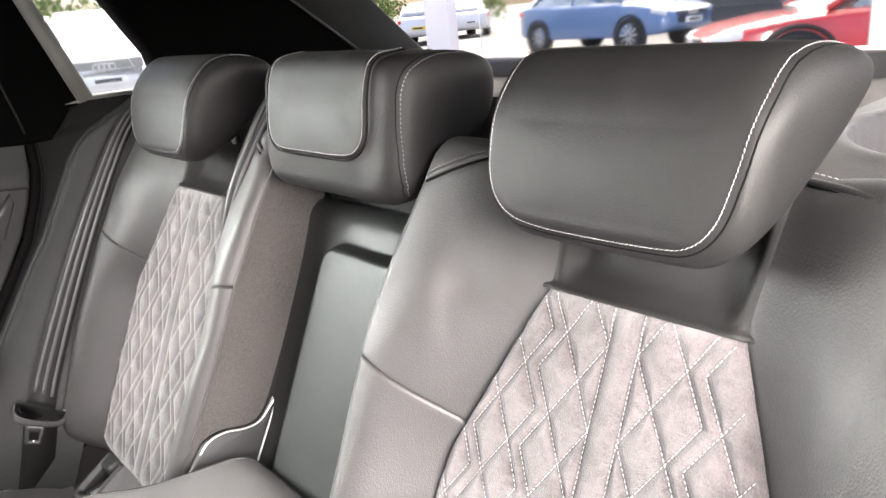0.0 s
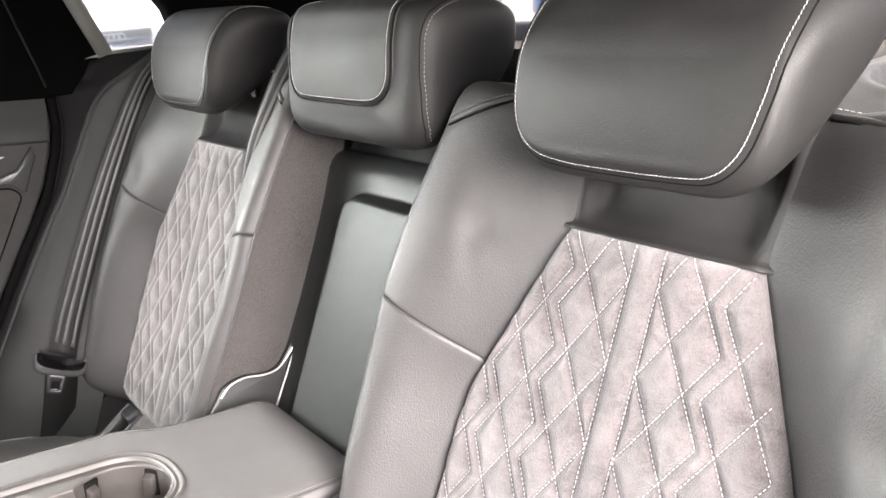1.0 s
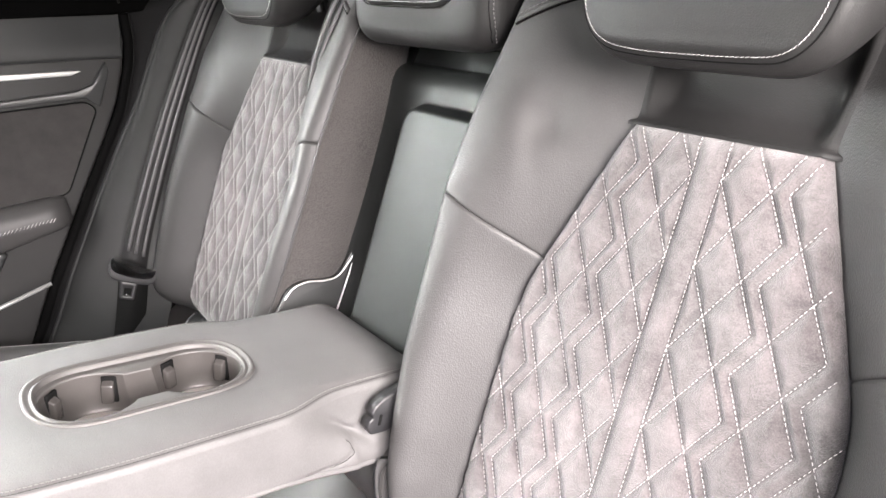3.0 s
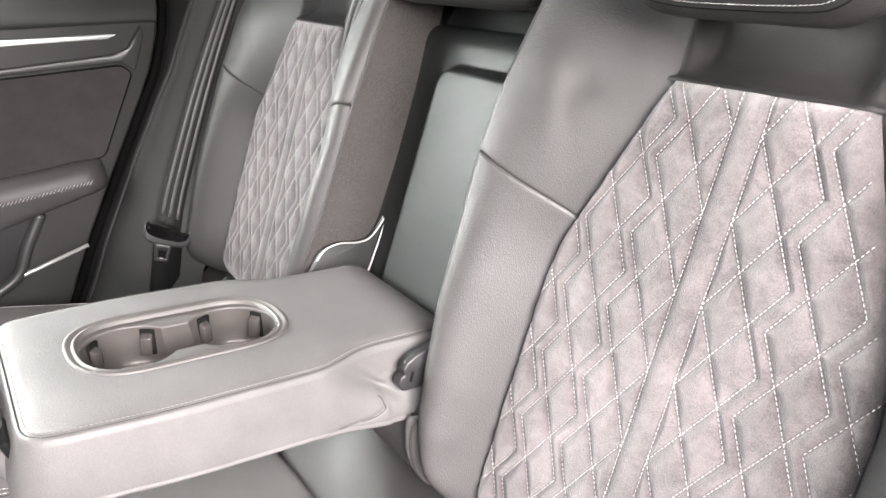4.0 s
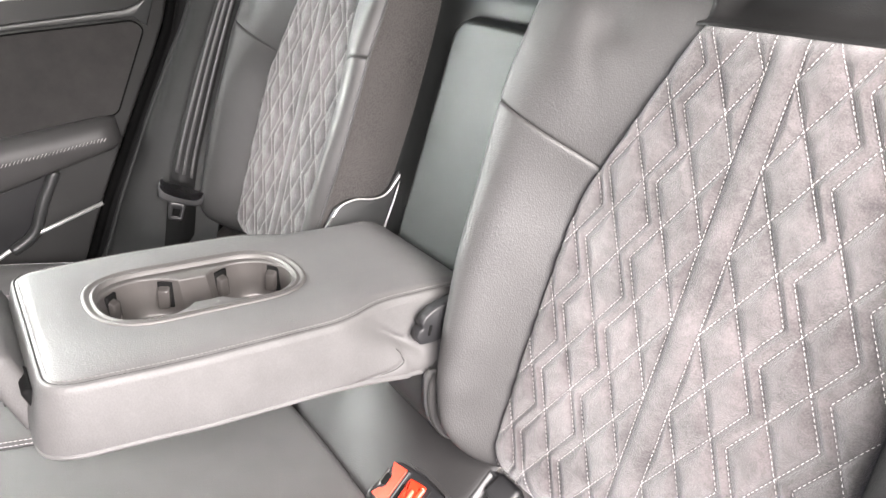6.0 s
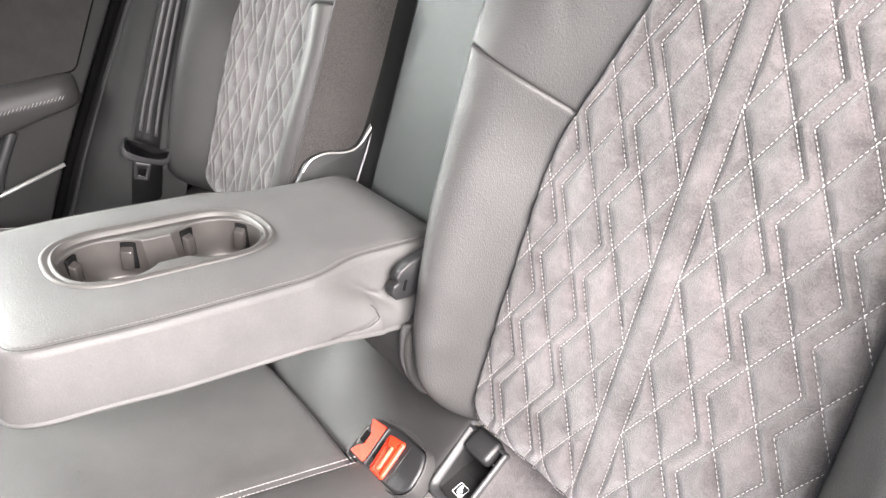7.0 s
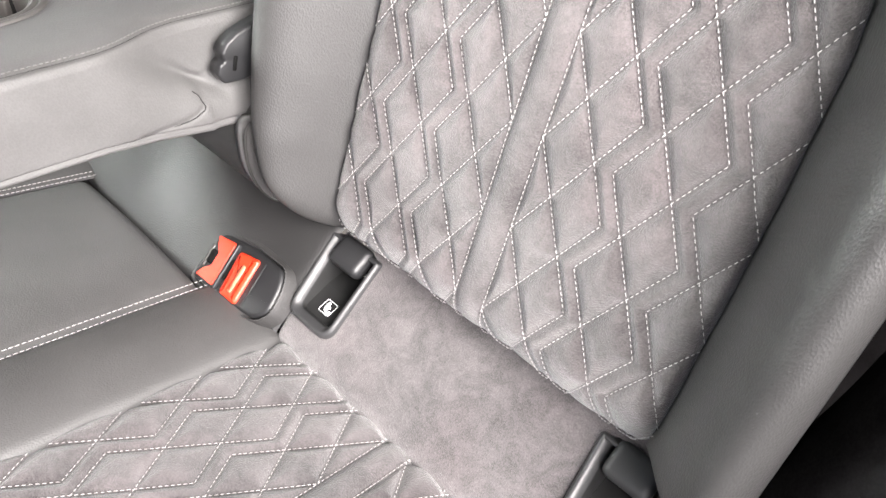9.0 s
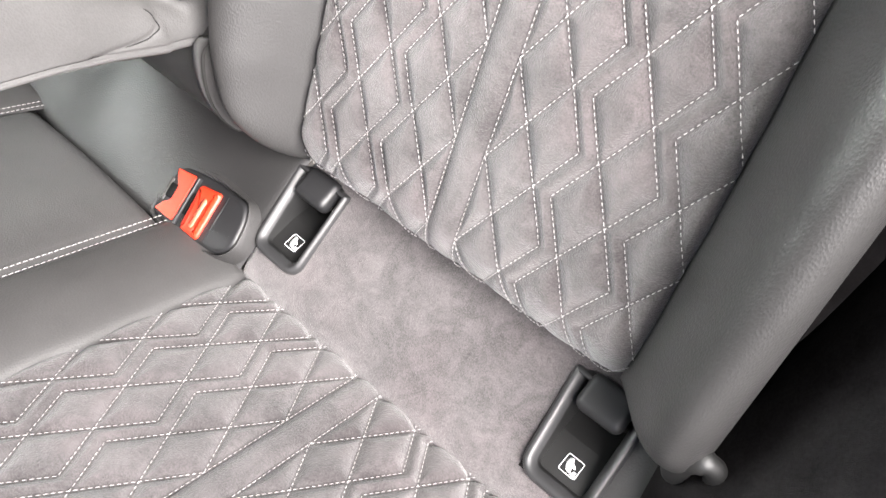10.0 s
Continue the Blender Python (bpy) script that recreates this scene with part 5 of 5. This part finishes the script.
tong = smooth_curve([(-0.031, 0.020), (-0.028, 0.002), (0.0, -0.005), (0.026, -0.004), (0.031, 0.010), (0.038, 0.004), (0.031, -0.017), (0.0, -0.019), (-0.031, -0.014), (-0.037, 0.006)], 70, closed=True)
ax, az = np.array([0.20, 0.90, -0.38]), np.array([0.0, 0.36, 0.93])
ax, az = ax / np.linalg.norm(ax), az / np.linalg.norm(az)
an = TOWARDS / np.linalg.norm(TOWARDS)
place_t = lambda p, h: np.array([-0.552, -0.038, 0.692]) + p[:, :1] * ax + p[:, 1:] * az + h * an
part("tongue", slab(tong, place_t, 0.012, 0.004), PLASTIC, belt, "black moulded belt tongue")
blade = rounded_polygon([(-0.018, -0.014), (0.010, -0.014), (0.007, -0.048), (-0.015, -0.048)], 0.004, 4)
bl_in = rounded_polygon([(-0.010, -0.028), (0.003, -0.028), (0.002, -0.042), (-0.010, -0.042)], 0.002, 4)
part("blade", loft([place_t(blade, 0.002), place_t(blade, 0.008), place_t(bl_in, 0.008), place_t(bl_in, 0.002)], cap0=False, cap1=False), BLACK, belt, "dark tongue blade with a square hole")
part("blade_edge", tube(place_t(np.array([(-0.009, -0.041), (0.002, -0.041)]), 0.0085), 0.0012, 6), STEEL, belt, "bright steel edge")
# second belt that drops beside the centre headrest
belt2 = thing("seat_belt", (-0.15, 0.2, 1.0), "grey centre seat belt strap laid over the backrest", "seat belt")
bp2 = smooth_curve([(-0.150, 0.285, 1.165), (-0.158, 0.235, 1.135), (-0.166, 0.196, 1.085), (-0.176, 0.168, 1.035), (-0.184, 0.150, 0.985), (-0.190, 0.14, 0.955)], 40)
part("webbing", web(bp2, (0.62, 0.62, -0.48), np.linspace(0.040, 0.012, 40)), WEBBING, belt2)
for o in (-0.010, 0.0, 0.009):
    part("fold", web(bp2 + np.array([0.0022, -0.0022, 0.001]) + np.array([0.62, 0.62, -0.48]) * o * np.linspace(1.2, 0.4, 40)[:, None], (0.62, 0.62, -0.48), np.linspace(0.006, 0.002, 40)), LIT_RIDGE_WEB, belt2, "pale strip for the lit ridge of folded webbing")

# ---------------------------------------------------------------- cabin shell
shelf = thing("parcel_shelf", (0, 0.6, 1.08), "dark grey parcel shelf behind the backrests", "shelf", kind="structure")
part("board", rounded_box((1.36, 0.75, 0.03), 0.008, 3, pose(0, 0.64, 1.055)), SHELF, shelf)
part("rear_edge", rounded_box((1.40, 0.06, 0.10), 0.015, 4, pose(0, 1.02, 1.062)), PLASTIC, shelf)
tagged(part("seat_back_wall", rounded_box((1.36, 0.03, 0.62), 0.005, 2, pose(0, 0.24, 0.78, 0, 0, 0) @ pose(0, 0, 0, -24, 0, 0)), CARPET), "black carpeted bulkhead behind the rear seat", "wall", kind="structure")
pillar = thing("pillar_1", (-0.64, 0.3, 1.1), "black rear pillar trim beside the far window", "pillar", kind="structure")
pl = [(0.165, 1.36), (0.218, 1.284), (0.270, 1.197), (0.285, 1.13), (0.30, 1.075), (0.66, 1.075), (0.690, 1.158), (0.551, 1.264), (0.40, 1.36)]
part("trim", slab(np.array(pl), place_x(-0.66), 0.04, 0.008), HEADLINER, pillar)
fr = [(0.551, 1.264), (0.690, 1.158), (0.70, 1.10), (0.90, 1.10), (0.877, 1.133), (0.740, 1.253), (0.60, 1.36), (0.42, 1.36)]
part("glass_frame", slab(np.array(fr), place_x(-0.665), 0.045, 0.006), FRAME_TRIM, pillar, "dark grey rear window frame trim")
part("bright_edge", tube([(-0.618, 0.551, 1.264), (-0.618, 0.690, 1.158)], 0.003, 6), SOFT_PLASTIC, pillar)
fd = [(0.079, 1.36), (0.103, 1.290), (0.156, 1.139), (0.128, 1.125), (0.095, 1.085), (0.05, 1.085), (-0.14, 1.100), (-0.12, 1.36)]
part("door_frame", slab(np.array(fd), place_x(-0.65), 0.03, 0.006), HEADLINER, pillar, "black window frame of the far door")
part("frame_liner", tube([(-0.622, 0.079, 1.36), (-0.622, 0.103, 1.29), (-0.622, 0.128, 1.218), (-0.622, 0.156, 1.138)], 0.0130, 12), TRIM_GREY, pillar, "grey window frame liner")
part("frame_edge", tube([(-0.6195, 0.020, 1.30), (-0.6195, 0.044, 1.177), (-0.6195, 0.053, 1.134), (-0.6195, 0.059, 1.101)], 0.0016, 6), FRAME_TRIM, pillar)
part("door_top", slab(np.array([(-0.95, 1.085), (0.07, 1.075), (0.07, 1.11), (-0.95, 1.135)]), place_x(-0.66), 0.02, 0.004), HEADLINER, pillar)
qt = [(0.112, 1.100), (0.130, 1.132), (0.30, 1.135), (0.33, 1.095)]
part("shoulder_trim", slab(np.array(qt), place_x(-0.66), 0.042, 0.006), PILLAR_TRIM, pillar)
part("ledge", slab(np.array([(0.124, 1.1355), (0.161, 1.1355), (0.32, 1.1380), (0.32, 1.1430), (0.163, 1.1435)]), place_x(-0.67), 0.054, 0.0012), TRIM_GREY, pillar, "window ledge with window light in its grey")
tagged(part("ceiling", rounded_box((1.28, 3.05, 0.04), 0.01, 2, pose(-0.025, -0.58, 1.365)), HEADLINER), "unseen black headliner, edges set for the shade below", "ceiling", kind="structure")
rail = thing("headrest_shade_rail", (0.66, -0.5, 1.3), "unseen black rail that shades the headrests from the door lamp", "trim", kind="structure")
part("cover", rounded_box((0.13, 2.9, 0.11), 0.035, 4, pose(0.665, -0.60, 1.362, 0, 18, 0)), HEADLINER, rail)
tagged(part("floor", rounded_box((1.5, 2.2, 0.04), 0.01, 2, pose(0, -0.9, 0.27)), CARPET), "black carpeted car floor", "floor", kind="structure")
tagged(part("wall_far", rounded_box((0.03, 2.4, 0.9), 0.005, 2, pose(-0.73, -0.3, 0.62)), CARPET), "dark car body side behind the far door", "wall", kind="structure")
tagged(part("wall_near", rounded_box((0.03, 0.90, 0.82), 0.005, 2, pose(0.735, 0.60, 0.70)), CARPET), "dark wall blocking light behind the near door opening", "wall", kind="structure")
tagged(part("wall_near_front", rounded_box((0.03, 0.9, 1.1), 0.005, 2, pose(0.735, -1.55, 0.85)), CARPET), "unseen dark wall ahead of the near door opening", "wall", kind="structure")
tagged(part("wall_front", rounded_box((1.5, 0.03, 0.82), 0.005, 2, pose(0, -1.98, 0.68)), CARPET), "unseen dark wall closing the front of the cabin", "wall", kind="structure")
tagged(part("wall_front_blocker", rounded_box((1.3, 0.14, 0.76), 0.04, 4, pose(0, -0.98, 0.67)), CARPET), "unseen dark wall that blocks light from the front", "wall", kind="structure")
tagged(part("wall_far_front", rounded_box((0.03, 0.9, 0.45), 0.005, 2, pose(-0.73, -1.55, 1.2)), CARPET), "unseen dark wall ahead of the far side window", "wall", kind="structure")
# near door sill and seat side
sill = thing("door_sill_trim", (0.63, -0.05, 0.6), "black carpeted side trim beside the near bolster", "trim", kind="structure")
s0 = []
for v in np.linspace(0.02, 0.66, 50):
    us, _ = crest(np.clip(v, 0.07, 0.6))
    s0.append([back(SEAT_X + us + 0.006, v, -0.03), back(SEAT_X + us + 0.012, v, 0.002), back(SEAT_X + us + 0.026, v, 0.020), back(SEAT_X + us + 0.05, v, 0.050), back(SEAT_X + us + 0.085, v, 0.078), back(SEAT_X + us + 0.12, v, 0.075), back(SEAT_X + us + 0.15, v, 0.0)])
part("carpet_skin", grid(np.array(s0), flip=True), CARPET, sill)
near_seal = thing("door_seal", (0.66, -0.05, 0.6), "grey rubber seal along the near door opening", "door seal")
part("strip", tube([back(SEAT_X + 0.325, v, -0.03) for v in np.linspace(-0.1, 0.6, 40)], 0.012, 10), PLASTIC, near_seal)
guide = thing("belt_guide", (0.62, 0.0, 0.62), "small dark plastic belt loop beside the near bolster", "belt guide")
gp = smooth_curve([(0.548, 0.004, 0.622), (0.550, 0.000, 0.646), (0.557, 0.000, 0.657), (0.565, 0.003, 0.650), (0.566, 0.008, 0.62)], 40)
part("loop", tube(gp, [0.0075] * 20 + [0.006] * 20, 12), POCKET, guide)
# leather top behind the near shoulder, with an oval hollow
PX, PK = np.meshgrid(np.linspace(0.385, 0.66, 90), np.linspace(0, 1, 130) ** 1.3)
EDGE_X = [0.385, 0.434, 0.478, 0.516, 0.545, 0.66]
edge_y = np.interp(PX, EDGE_X, [0.287, 0.260, 0.2365, 0.2155, 0.2055, 0.195])
edge_z = np.interp(PX, EDGE_X, [1.1000, 1.1000, 1.0995, 1.0965, 1.0915, 1.072])
PY = edge_y + (0.62 - edge_y) * PK
oval = np.hypot((PX - 0.500) / 0.085, (PY - 0.420) / 0.115)
PZ = edge_z + (1.1055 - edge_z) * smoothstep((PY - edge_y) / 0.05) + 0.003 * (1 - np.exp(-(PY - edge_y) / 0.004)) - 0.042 * smoothstep((1.04 - oval) / 0.07) + 0.003 * np.exp(-((oval - 1.13) / 0.09) ** 2) - 0.03 * smoothstep((PY - 0.585) / 0.03)
part("shoulder_panel", grid(np.stack([PX, PY, PZ], -1)), LEATHER, near_back, "dark grey leather shoulder with an oval hollow")
row = int(np.argmin(np.abs(PY[:, 45] - edge_y[:, 45] - 0.011)))
sewn = resampled(np.stack([PX[row], PY[row], PZ[row] + 0.0004], 1), 0.002)
tagged(part("panel_stitching", dashes([(sewn, np.tile([0.0, 0.0, 1.0], (len(sewn), 1)))], pitch=0.0052, long=0.0036, wide=0.0008, high=0.0004), QUILT_THREAD, near_back, "pale sewn stitches along the shoulder"), kind="stuff")
# pale crumbs on the centre seat
CRUMBS = (0.032, -0.2915, 0.6278)
crumbs = thing("crumbs", CRUMBS, "small pale crumbs scattered on the centre seat", "crumbs", kind="stuff")
rng = np.random.default_rng(7)
cv, cf = [], []
for k in range(15):
    cx, cs = rng.normal(0, 0.012), rng.normal(0, 0.010)
    r = rng.uniform(0.0003, 0.0011)
    ang = np.sort(rng.uniform(0, 2 * math.pi, 6))
    base = len(cv)
    c0 = np.array(CRUMBS) + np.array([cx, -cs * CS, cs * SS])
    for a in ang:
        cv.append(c0 + np.array([r * math.cos(a), r * math.sin(a) * CS, -r * math.sin(a) * SS]))
    cv.append(c0 + CUSHION_N * 0.0006)
    cf += [(base + m, base + (m + 1) % 6, base + 6) for m in range(6)]
part("flakes", (cv, cf, False), LEATHER, crumbs)

# windows
GLASS, gt, gp_ = nodes_of("window_glass")
gp_.inputs["Base Color"].default_value = (0.92, 0.96, 0.94, 1)
gp_.inputs["Roughness"].default_value = 0.17
gp_.inputs["Transmission Weight"].default_value = 1.0
gp_.inputs["IOR"].default_value = 1.02
w1 = tagged(part("window_1", slab(np.array([(-0.62, 0.0), (0.62, 0.0), (0.52, 0.62), (-0.52, 0.62)]), lambda p, h: np.stack([p[:, 0], 1.04 - 0.18 * p[:, 1] + h, 1.10 + 0.46 * p[:, 1]], 1), 0.004, 0.001), GLASS), "clear sloping rear window", "window", kind="structure")
w2 = tagged(part("window_2", slab(np.array([(-0.9, 1.10), (0.28, 1.13), (0.20, 1.36), (-0.9, 1.38)]), place_x(-0.69), 0.004, 0.001), GLASS), "clear far side window", "window", kind="structure")
for w in (w1, w2):
    w.visible_shadow = False
    w.data.polygons.foreach_set("use_smooth", [False] * len(w.data.polygons))


# ---------------------------------------------------------------- car park outside
ASPHALT = surface("pale_paving", (0.13, 0.13, 0.122), (0.19, 0.185, 0.175), rough=0.85, patch=0.8, grain=60, bump=0.5, depth=0.004)
WALLM = surface("grey_cladding", (0.13, 0.125, 0.115), (0.16, 0.155, 0.145), rough=0.7, patch=0.7, grain=30, bump=0.3, depth=0.004)
WHITE_PAINT = surface("white_paint", (0.78, 0.78, 0.77), (0.84, 0.84, 0.83), rough=0.25, patch=0.5, grain=100, bump=0.0, coat=0.5)
BLUE = surface("blue_paint", (0.07, 0.15, 0.31), (0.085, 0.175, 0.36), rough=0.35, metal=0.2, patch=0.5, grain=200, bump=0.0, coat=1.0)
REDP = surface("red_paint", (0.50, 0.018, 0.022), (0.58, 0.024, 0.028), rough=0.25, patch=0.5, grain=200, bump=0.0, coat=1.0)
PALE_GRILLE = surface("pale_grille", (0.20, 0.205, 0.19), (0.25, 0.255, 0.235), rough=0.5, patch=2.0, grain=60, bump=0.2)
TYRE = surface("tyre_rubber", (0.014, 0.014, 0.014), (0.024, 0.024, 0.024), rough=0.8, grain=80, bump=0.3)
ALLOY = surface("alloy", (0.45, 0.45, 0.45), (0.55, 0.55, 0.55), rough=0.3, metal=0.9, grain=80, bump=0.0)
CAR_GLASS = surface("car_glass", (0.30, 0.33, 0.32), (0.38, 0.41, 0.40), metal=0.7, rough=0.12, grain=20, bump=0.0, coat=1.0)
LAMP = surface("lamp_glass", (0.55, 0.57, 0.6), (0.7, 0.72, 0.74), rough=0.1, grain=60, bump=0.0)
PLATE_Y = surface("yellow_plate", (0.80, 0.55, 0.02), (0.85, 0.6, 0.03), rough=0.4, grain=60, bump=0.0)
LEAF = surface("leaves", (0.045, 0.085, 0.018), (0.19, 0.27, 0.045), rough=0.6, patch=3, grain=20, bump=0.0)
BARK = surface("bark", (0.09, 0.07, 0.05), (0.15, 0.12, 0.09), rough=0.9, patch=6, grain=60, bump=0.8, depth=0.01)

gv = np.array([(x, y, 0.0) for y in (-300, 300) for x in (-300, 300)])
tagged(part("ground", (gv, [(0, 1, 3, 2)], False), ASPHALT), "pale grey paved car park", "ground", kind="structure")


def car(paint, label, place, tall=1.0, plate=None, grille=None, glazing=None, crown=1.0, nose=0.26):
    """A parked car, nose towards +x, centred, 4.6 m long; shaped in cross sections."""
    t = thing("car", (0, 0, 0), label, "car", "parked cars")
    st = [(-2.30, 0.60, 0.50, 0.86), (-2.22, 0.78, 0.36, 1.00), (-1.9, 0.88, 0.30, 1.04), (-1.0, 0.92, 0.28, 1.00), (0.2, 0.92, 0.28, 0.98), (0.95, 0.92, 0.28, 0.97), (1.5, 0.90, 0.29, 0.93), (2.0, 0.84, 0.32, 0.84), (2.22, 0.72, 0.38, 0.74), (2.30, 0.55, 0.46, 0.66)]
    loops = []
    for x, hw, zb, zt in st:
        o = rounded_polygon([(-hw, zb * tall), (hw, zb * tall), (hw * 1.0, (zb + 0.35 * (zt - zb)) * tall), (hw * 0.97, (zt - 0.06) * tall), (hw * 0.86, zt * tall), (-hw * 0.86, zt * tall), (-hw * 0.97, (zt - 0.06) * tall), (-hw, (zb + 0.35 * (zt - zb)) * tall)], 0.05, 4)
        loops.append(np.c_[np.full(len(o), x), o])
    part("body", loft(loops), paint, t)
    cab = [(-2.05, 0.70, 1.02), (-1.55, 0.66, 1.34), (-0.9, 0.62, 1.50), (-0.1, 0.62, 1.53), (0.35, 0.64, 1.44), (1.15, 0.74, 1.00)]
    cab = [(x, hw, 0.93 + (z - 0.93) * crown) for x, hw, z in cab]
    roofl = []
    for x, hw, z in cab:
        o = rounded_polygon([(-0.84, 0.93 * tall), (0.84, 0.93 * tall), (hw, (z - 0.05) * tall), (hw - 0.1, z * tall), (-hw + 0.1, z * tall), (-hw, (z - 0.05) * tall)], 0.04, 4)
        roofl.append(np.c_[np.full(len(o), x), o])
    part("cabin", loft(roofl), glazing or CAR_GLASS, t, "windows coloured pale for reflected sky" if glazing else "windows with reflected sky in their base colour")
    sk = []
    for x, hw, z in cab[1:5]:
        o = rounded_polygon([(-hw - 0.012, (z - 0.09) * tall), (hw + 0.012, (z - 0.09) * tall), (hw - 0.08, (z + 0.012) * tall), (-hw + 0.08, (z + 0.012) * tall)], 0.03, 4)
        sk.append(np.c_[np.full(len(o), x), o])
    part("roof", loft(sk), paint, t)
    for s in (-1, 1):
        for x0, x1, z1 in ((-1.75, -1.25, 1.42), (-0.35, -0.28, 1.50), (0.42, 1.12, 1.43)):
            part("pillar", tube([(x1 if x0 > 0 else x0, s * 0.80, 0.98 * tall), (x0 if x0 > 0 else x1, s * 0.66, (0.93 + (z1 - 0.93) * crown) * tall)], 0.035, 6), paint, t)
        part("mirror", rounded_box((0.14, 0.20, 0.13), 0.04, 3, pose(0.62, s * 1.0, 1.05 * tall)), paint, t)
        part("headlamp", rounded_box((0.34, 0.30, 0.11), 0.04, 3, pose(2.02, s * 0.66, 0.74 * tall, 0, 12, -s * 24)), LAMP, t, "clear headlamp")
        part("tail_lamp", rounded_box((0.16, 0.36, 0.12), 0.03, 3, pose(-2.16, s * 0.62, 0.86 * tall, 0, 0, s * 18)), RED, t, "red tail lamp")
        for x in (-1.42, 1.40):
            ang = np.linspace(0, 2 * math.pi, 32, endpoint=False)
            ring = lambda r, y: np.stack([x + r * np.cos(ang), np.full(32, y), 0.35 + r * np.sin(ang)], 1)
            part("arch", loft([ring(0.415, s * 0.80), ring(0.415, s * 0.935), ring(0.37, s * 0.936), ring(0.37, s * 0.80)], False, False), TYRE, t)
            wh = part("wheel", loft([ring(0.24, s * 0.72), ring(0.34, s * 0.73), ring(0.35, s * 0.78), ring(0.35, s * 0.90), ring(0.335, s * 0.935), ring(0.25, s * 0.938), ring(0.24, s * 0.90)]), TYRE, t)
            for k in range(10):
                a = k * math.pi / 5
                part("spoke", rounded_box((0.19, 0.03, 0.035), 0.01, 2, pose(x, s * 0.915, 0.35, 0, math.degrees(a), 0) @ pose(0.14, 0, 0)), ALLOY, wh, "alloy spoke")
    part("grille", rounded_box((0.06, 1.0, nose), 0.03, 3, pose(2.27, 0, 0.60 * tall)), grille or BLACK, t)
    for k in range(4):
        ang = np.linspace(0, 2 * math.pi, 20, endpoint=False)
        part("badge_ring", tube(np.stack([np.full(20, 2.31), (k - 1.5) * 0.066 + 0.042 * np.cos(ang), 0.68 * tall + 0.042 * np.sin(ang)], 1), 0.012, 6, True), CHROME, t)
    pm = plate or WHITE_INK
    for x, z in ((2.33, 0.545), (-2.335, 0.62)):
        pp = part("number_plate", rounded_box((0.02, 0.52, 0.11), 0.008, 2, pose(x, 0, z * tall)), pm, t)
        part("plate_bar", rounded_box((0.004, 0.34, 0.05), 0.001, 1, pose(x + math.copysign(0.0115, x), 0.02, z * tall)), SOFT_PLASTIC, pp)
    t.matrix_basis = place
    return t

car(BLUE, "blue car parked side-on in the car park", pose(-9.70, 14.31, 0, 0, 0, -8), 1.06)
car(REDP, "red car parked beside the blue one", pose(-2.02, 9.03, 0, 0, 0, -142), 0.90)
car(WHITE_PAINT, "white car facing the window across the bay", pose(-12.07, 3.80, 0, 0, 0, -17.5), 1.32, None, PALE_GRILLE, LAMP, 0.60, 0.40)
car(WHITE_PAINT, "white car with yellow rear plate, far off", pose(-22.23, 19.71, 0, 0, 0, 130), 1.02, PLATE_Y)
car(WHITE_PAINT, "white car far off by the hedge", pose(-23.5, 22.6, 0, 0, 0, 150), 1.0)


def hedge(x, y, rx, ry, h, n, seed):
    rng = np.random.default_rng(seed)
    t = thing("shrub", (x, y, 0), "leafy green shrub at the edge of the car park", "shrub", "shrubs")
    part("trunk", tube([(x, y, 0), (x + 0.05, y, h * 0.3), (x - 0.05, y + 0.1, h * 0.7)], [0.08, 0.06, 0.03], 8), BARK, t)
    for k in range(4):
        a = k * 1.6
        part("limb", tube([(x, y, h * 0.25), (x + 0.4 * rx * math.cos(a), y + 0.4 * ry * math.sin(a), h * 0.5), (x + 0.7 * rx * math.cos(a), y + 0.7 * ry * math.sin(a), h * 0.75)], [0.05, 0.03, 0.015], 6), BARK, t)
    d = rng.normal(size=(n, 3))
    d /= np.linalg.norm(d, axis=1)[:, None]
    rad = rng.uniform(0.35, 1.0, n) ** 0.5 * (0.8 + 0.25 * np.sin(d[:, 0] * 5 + seed) * np.cos(d[:, 2] * 4))
    c = np.stack([x + rx * d[:, 0] * rad, y + ry * d[:, 1] * rad, h * (0.52 + 0.48 * d[:, 2] * rad)], 1)
    verts, faces = [], []
    for p in c:
        e1, e2 = rng.normal(size=3), rng.normal(size=3)
        e1, e2 = e1 / np.linalg.norm(e1) * 0.11, e2 / np.linalg.norm(e2) * 0.06
        b = len(verts)
        verts += [p - e1, p + e2, p + e1, p - e2]
        faces.append((b, b + 1, b + 2, b + 3))
    tagged(part("crown", (verts, faces, False), LEAF, t), kind="stuff")


hedge(-24.5, 24.5, 2.6, 1.6, 3.2, 2600, 1)
hedge(-29.0, 21.5, 2.6, 1.8, 3.6, 2600, 2)
hedge(-21.0, 5.2, 1.6, 2.8, 3.0, 2600, 3)
hedge(-33.0, 25.0, 3.0, 2.0, 4.0, 2600, 4)
tagged(part("post", rounded_box((0.25, 0.25, 4.0), 0.03, 3, pose(-0.83, 4.57, 2.0, 0, 0, 15)), WHITE_PAINT), "white painted post beside the red car", "post")
tagged(part("post", rounded_box((0.55, 0.4, 4.0), 0.03, 3, pose(-10.9, 10.2, 2.0, 0, 0, 20)), WHITE_PAINT), "white square canopy post in the car park", "post")
shop = thing("showroom", (-4, 22, 0), "grey clad showroom wall behind the parked cars", "building")
part("wall", rounded_box((22, 0.4, 6), 0.05, 2, pose(-6.0, 23.0, 3.0)), WALLM, shop)
for k in range(9):
    part("cladding_rib", rounded_box((22, 0.06, 0.05), 0.01, 1, pose(-6.0, 22.78, 0.5 + 0.6 * k)), WALLM, shop)
